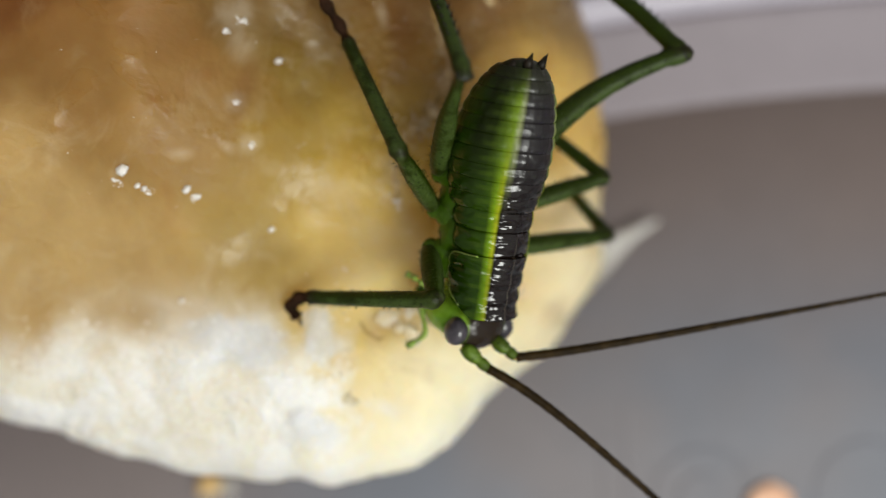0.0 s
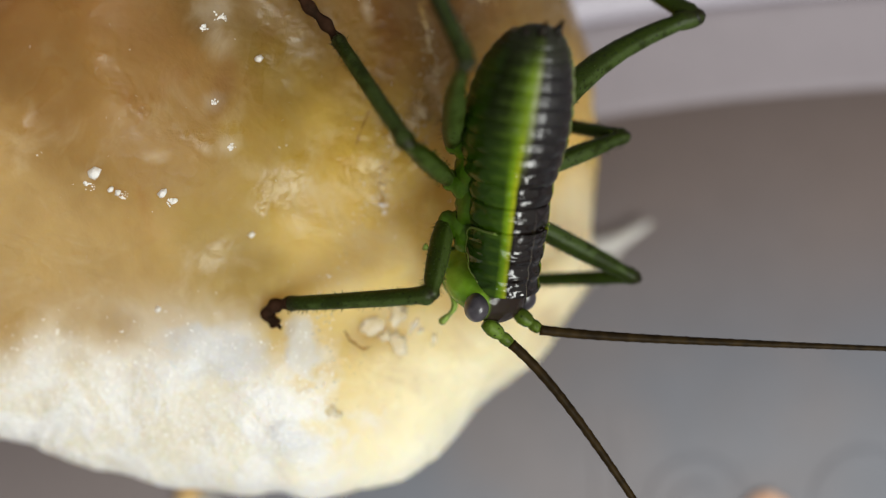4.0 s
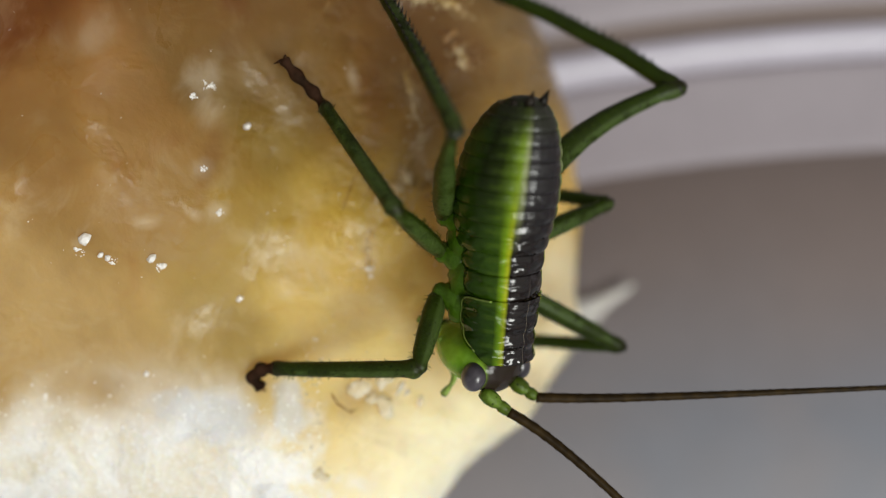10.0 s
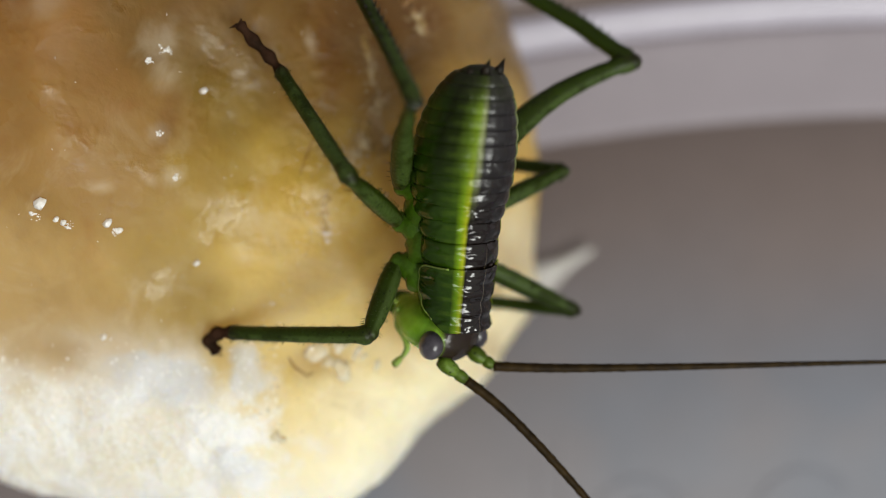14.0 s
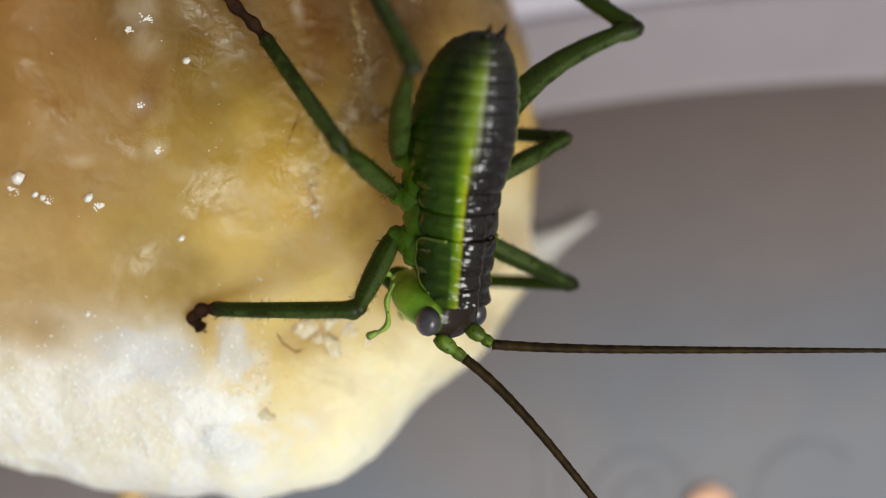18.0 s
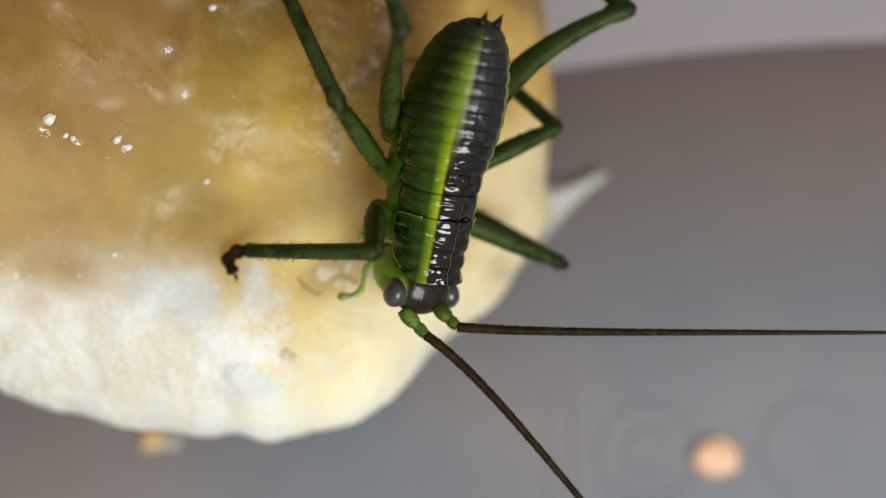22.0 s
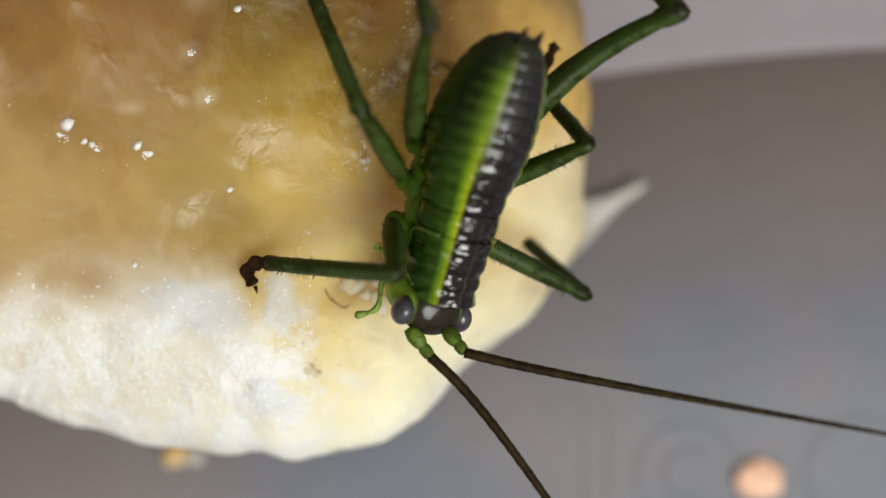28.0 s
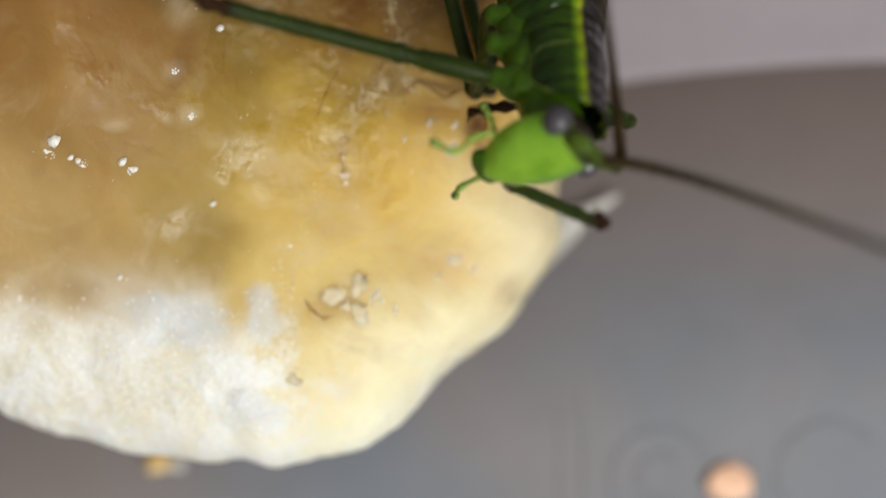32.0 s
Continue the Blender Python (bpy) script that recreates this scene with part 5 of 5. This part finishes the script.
# way from the hip to the knee, in the body's space
WAYS = {
    "RF": [(0, 0.39, -0.46, 0.80), (0.5, 0.40, -0.45, 0.80), (1, 0.42, -0.46, 0.78), (2, 0.38, -0.56, 0.74), (2.5, 0.44, -0.59, 0.68), (4.5, 0.70, -0.54, 0.48), (6, 0.79, -0.49, 0.36),
           (7.5, 0.79, -0.53, 0.30), (9, 0.77, -0.53, 0.37), (9.5, 0.73, -0.60, 0.32), (10.5, 0.72, -0.55, 0.41), (12, 0.73, -0.56, 0.39), (12.5, 0.76, -0.61, 0.23), (13.5, 0.73, -0.61, 0.31),
           (15.5, 0.71, -0.67, 0.22), (18, 0.76, -0.63, 0.18), (19.5, 0.77, -0.61, 0.19), (20, 0.64, -0.60, 0.48), (20.5, 0.53, -0.35, 0.77), (22, 0.31, -0.51, 0.80), (24, 0.44, -0.54, 0.72),
           (25.5, 0.51, -0.58, 0.64), (27.5, 0.37, -0.39, 0.84), (28.5, 0.35, -0.38, 0.86), (30, 0.40, -0.57, 0.72), (30.5, 0.16, -0.83, 0.54), (30.7, 0.40, -0.87, 0.28), (30.85, 0.30, -0.90, 0.30),
           (31, 0.30, 0.90, -0.30), (31.3, 0.30, 0.90, -0.30), (31.4, -0.10, 0.20, -0.95), (31.5, 0.10, 0.50, -0.80), (31.6, 0.62, -0.74, 0.25), (31.8, -0.21, -0.52, -0.82), (31.96, -0.16, -0.63, -0.76),
           (32, -0.15, -0.65, -0.75)],
    "RM": [(0, -0.59, -0.74, 0.32), (0.5, -0.54, -0.75, 0.37), (1, -0.56, -0.75, 0.35), (2, -0.56, -0.76, 0.33), (2.5, -0.51, -0.78, 0.36), (4.5, -0.53, -0.78, 0.35), (6, -0.54, -0.77, 0.33),
           (7.5, -0.53, -0.79, 0.31), (9, -0.53, -0.79, 0.30), (9.5, -0.54, -0.79, 0.27), (10.5, -0.54, -0.79, 0.28), (12, -0.55, -0.80, 0.26), (12.5, -0.55, -0.80, 0.23), (13.5, -0.53, -0.81, 0.26),
           (15.5, -0.53, -0.82, 0.21), (18, -0.50, -0.83, 0.23), (19.5, -0.48, -0.84, 0.23), (20, -0.58, -0.80, 0.14), (20.5, -0.54, -0.78, 0.31), (22, -0.59, -0.77, 0.24), (24, -0.60, -0.78, 0.17),
           (25.5, -0.60, -0.79, 0.13), (27.5, -0.58, -0.77, 0.25), (28.5, -0.57, -0.79, 0.23), (30, -0.61, -0.77, 0.19), (30.5, -0.64, -0.77, 0.01), (30.7, -0.62, -0.78, -0.08), (30.9, -0.73, -0.15, -0.67),
           (31.1, -0.85, 0.48, -0.20), (31.3, -0.81, 0.54, -0.21), (31.5, -0.73, 0.62, -0.31), (31.8, -0.38, 0.77, -0.52), (32, -0.29, 0.77, -0.57)],
    "RH": [(0, -0.71, -0.40, 0.58), (0.5, -0.69, -0.44, 0.57), (1, -0.70, -0.43, 0.57), (2, -0.73, -0.38, 0.57), (2.5, -0.68, -0.42, 0.60), (4.5, -0.67, -0.45, 0.59), (6, -0.68, -0.44, 0.58),
           (7.5, -0.68, -0.43, 0.59), (9, -0.67, -0.46, 0.58), (9.5, -0.67, -0.46, 0.58), (10.5, -0.67, -0.48, 0.57), (12, -0.67, -0.48, 0.57), (12.5, -0.66, -0.47, 0.58), (13.5, -0.64, -0.48, 0.60),
           (15.5, -0.65, -0.47, 0.60), (18, -0.63, -0.48, 0.61), (19.5, -0.62, -0.49, 0.62), (20, -0.68, -0.49, 0.55), (20.5, -0.65, -0.48, 0.59), (22, -0.68, -0.46, 0.57), (24, -0.68, -0.48, 0.56),
           (25.5, -0.69, -0.47, 0.55), (27.5, -0.75, -0.44, 0.49), (28.5, -0.71, -0.50, 0.49), (30, -0.76, -0.46, 0.47), (30.5, -0.79, -0.38, 0.47), (30.7, -0.71, -0.49, 0.50), (30.9, -0.95, -0.11, 0.30),
           (31.1, -0.83, 0.55, -0.12), (31.3, -0.78, 0.62, -0.09), (31.5, -0.69, 0.70, -0.19), (31.8, -0.37, 0.84, -0.40), (32, -0.29, 0.85, -0.44)],
    "LH": [(0, -0.62, 0.72, 0.32), (0.5, -0.66, 0.68, 0.31), (1, -0.65, 0.71, 0.26), (2, -0.63, 0.74, 0.25), (2.5, -0.58, 0.80, 0.17), (4.5, -0.50, 0.86, 0.12), (6, -0.48, 0.87, 0.10),
           (7.5, -0.50, 0.85, 0.15), (9, -0.51, 0.85, 0.15), (9.5, -0.51, 0.83, 0.21), (10.5, -0.52, 0.84, 0.16), (12, -0.51, 0.84, 0.15), (12.5, -0.50, 0.83, 0.24), (13.5, -0.51, 0.83, 0.20),
           (15.5, -0.53, 0.82, 0.20), (18, -0.55, 0.82, 0.18), (19.5, -0.56, 0.81, 0.16), (20, -0.62, 0.77, 0.16), (20.5, -0.71, 0.68, 0.17), (22, -0.69, 0.71, 0.17), (24, -0.68, 0.71, 0.18),
           (25.5, -0.70, 0.68, 0.21), (27.5, -0.76, 0.61, 0.21), (28.5, -0.74, 0.12, 0.66), (30, -0.71, 0.68, 0.20), (30.5, -0.69, 0.68, 0.25), (30.7, -0.74, 0.31, 0.60), (30.9, -0.75, 0.39, 0.53),
           (31.1, -0.75, 0.40, 0.53), (31.3, -0.75, 0.40, 0.53), (31.5, -0.75, 0.40, 0.52), (31.8, -0.74, 0.42, 0.52), (32, -0.74, 0.44, 0.51)],
    "LM": [(0, -0.33, 0.91, 0.26), (0.5, -0.43, 0.83, 0.34), (1, -0.44, 0.84, 0.32), (2, -0.42, 0.87, 0.24), (2.5, -0.38, 0.90, 0.21), (4.5, -0.28, 0.94, 0.18), (6, -0.30, 0.94, 0.16),
           (7.5, -0.32, 0.93, 0.18), (9, -0.32, 0.92, 0.21), (9.5, -0.30, 0.93, 0.20), (10.5, -0.32, 0.93, 0.20), (12, -0.31, 0.93, 0.20), (12.5, -0.30, 0.93, 0.21), (13.5, -0.34, 0.92, 0.21),
           (15.5, -0.41, 0.89, 0.22), (18, -0.43, 0.87, 0.23), (19.5, -0.46, 0.87, 0.19), (20, -0.46, 0.87, 0.18), (20.5, -0.57, 0.76, 0.32), (22, -0.52, 0.82, 0.24), (24, -0.53, 0.81, 0.27),
           (25.5, -0.55, 0.80, 0.24), (27.5, -0.65, 0.39, 0.65), (28.5, -0.63, 0.35, 0.69), (30, -0.62, 0.32, 0.72), (30.5, -0.45, 0.87, 0.18), (30.7, -0.49, 0.84, 0.24), (30.9, -0.18, 0.92, 0.35),
           (31.1, -0.18, 0.92, 0.34), (31.3, -0.17, 0.92, 0.34), (31.5, -0.17, 0.92, 0.34), (31.8, -0.17, 0.92, 0.34), (32, -0.17, 0.92, 0.34)],
    "LF": [(0, -0.10, 0.98, 0.15), (0.5, 0.32, 0.82, 0.48), (1, 0.35, 0.79, 0.50), (2, 0.36, 0.80, 0.48), (2.5, 0.36, 0.80, 0.48), (4.5, 0.45, 0.79, 0.42), (6, 0.48, 0.77, 0.42),
           (7.5, 0.47, 0.80, 0.38), (9, 0.46, 0.79, 0.40), (9.5, 0.49, 0.78, 0.38), (10.5, 0.44, 0.80, 0.40), (12, 0.45, 0.81, 0.39), (12.5, 0.48, 0.80, 0.35), (13.5, 0.44, 0.82, 0.36),
           (15.5, 0.43, 0.87, 0.27), (18, 0.41, 0.87, 0.26), (19.5, 0.38, 0.90, 0.22), (20, 0.32, 0.92, 0.25), (20.5, 0.20, 0.91, 0.35), (22, 0.26, 0.92, 0.30), (24, 0.32, 0.90, 0.30),
           (25.5, 0.33, 0.91, 0.26), (27.5, 0.25, 0.91, 0.34), (28.5, 0.24, 0.90, 0.38), (30, 0.26, 0.89, 0.37), (30.5, 0.40, 0.88, 0.25), (30.7, 0.42, 0.90, 0.12), (30.9, -0.37, 0.91, 0.18),
           (31.1, -0.25, 0.83, 0.50), (31.3, 0.24, 0.93, 0.27), (31.5, 0.23, 0.97, 0.12), (31.8, -0.05, 0.92, -0.38), (32, -0.21, 0.75, -0.63)],
}


def along(rows, t):
    for a, b in zip(rows, rows[1:]):
        if t <= b[0]:
            k = max(0.0, (t - a[0]) / (b[0] - a[0]))
            return [p + (q - p) * k for p, q in zip(a[1:], b[1:])]
    return list(rows[-1][1:])


def body_pose(t):
    x, y, z, heading, roll, dip = along(BODY_ROWS, t)
    return pose(x * MM, y * MM, z * MM, 0, 0, heading) @ pose(0, 0, 0, 0, dip, 0) @ pose(0, 0, 0, -roll, 0, 0)


def frame_of(origin, ahead, up):
    x = ahead.normalized()
    y = up.cross(x).normalized()
    z = x.cross(y)
    m = Matrix((x, y, z)).transposed().to_4x4()
    m.translation = origin
    return m


def leg_poses(key, t):
    hip, way, thigh, shin = LEGS[key]
    b = body_pose(t)
    h = Vector(hip) * MM
    if key in HELD:
        f = Vector(along(HELD[key], t)) * MM
    else:
        f = b.inverted() @ (Vector(along(FEET[key], t)) * MM)
    l1, l2 = thigh * MM, shin * MM
    if key in WAYS:
        w = Vector(along(WAYS[key], t)).normalized()
        knee = h + w * l1
        bend = ((knee - h).normalized() - (f - knee).normalized()).normalized()
        return frame_of(h, knee - h, bend), frame_of(knee, f - knee, bend)
    d = f - h
    dist = min(max(d.length, abs(l1 - l2) * 1.02), (l1 + l2) * 0.995)
    u = d.normalized()
    w = Vector(way)
    w = (w - u * w.dot(u)).normalized()
    a = (l1 * l1 - l2 * l2 + dist * dist) / (2 * dist)
    knee = h + u * a + w * math.sqrt(max(l1 * l1 - a * a, 0))
    return frame_of(h, knee - h, w), frame_of(knee, h + u * dist - knee, w)


def head_pose(t):
    turn, nod, tilt = along(HEAD_ROWS, t)
    return pose(HEAD_AT[0] * MM, HEAD_AT[1] * MM, HEAD_AT[2] * MM, tilt, nod, turn)


HEAD_ROWS = [(0, 0, 0, 0), (19.5, 0, 0, 0), (20.5, 0, 0, 9), (23, 0, 0, 8), (25, 0, 0, 6), (28, 0, 0, 12), (30, 0, 0, 9), (30.6, 0, -4, 0), (30.9, 0, -10, 0), (31.1, 0, -12, 0), (31.6, 0, -10, 0), (32, -4, -8, 0)]


# how far the palps swing out from the face, and how far the long one turns towards the front, degrees
PALP_ROWS = [(0, 5, 25), (2, 0, 28), (6, 6, 46), (9, 8, 46), (12, 6, 45), (13.5, 3, 40), (15.5, 0, 14), (17, 0, 10), (19, 0, 13), (22, 4, 7), (24, 0, 20), (25.5, 0, 20), (28, 2, 17), (30, 2, 26), (30.4, 50, 10), (31, 50, 0), (32, 62, 0)]
PALP_AXIS = Vector((-0.25, -0.63, 0.73))


def motions():
    times = sorted({r[0] for r in BODY_ROWS} | {0.15, 0.3, 2.2, 20.2, 30.25, 30.4, 30.6, 30.72, 30.8, 30.85, 30.92, 31.2, 31.4, 31.6, 31.7, 31.9, 31.96})
    walk(nymph, [(t, body_pose(t)) for t in times])
    for key, (femur, tibia) in limbs.items():
        poses = [(t, *leg_poses(key, t)) for t in times]
        walk(femur, [(t, a) for t, a, _ in poses])
        walk(tibia, [(t, b) for t, _, b in poses])
    walk(head, [(t, head_pose(t)) for t in times])
    for i, (ob, at) in enumerate(palps):
        turns = [(t, *along(PALP_ROWS, t)) for t in sorted(set(times) | {r[0] for r in PALP_ROWS})]
        walk(ob, [(t, pose(*at) @ Matrix.Rotation(radians(0 if i else turn), 4, PALP_AXIS) @ pose(0, 0, 0, 0, out, 0)) for t, out, turn in turns])
    for side, rows, s in (("L", ANTENNA_L, 1), ("R", ANTENNA_R, -1)):
        keys = []
        for t in times:
            m = body_pose(t) @ head_pose(t)
            base = SCAPES[side][1] * MM
            keys.append((t, m.inverted() @ pose(*(m @ base), 0, 0, along(rows, t)[0])))
        walk(antennae[side], keys)


motions()
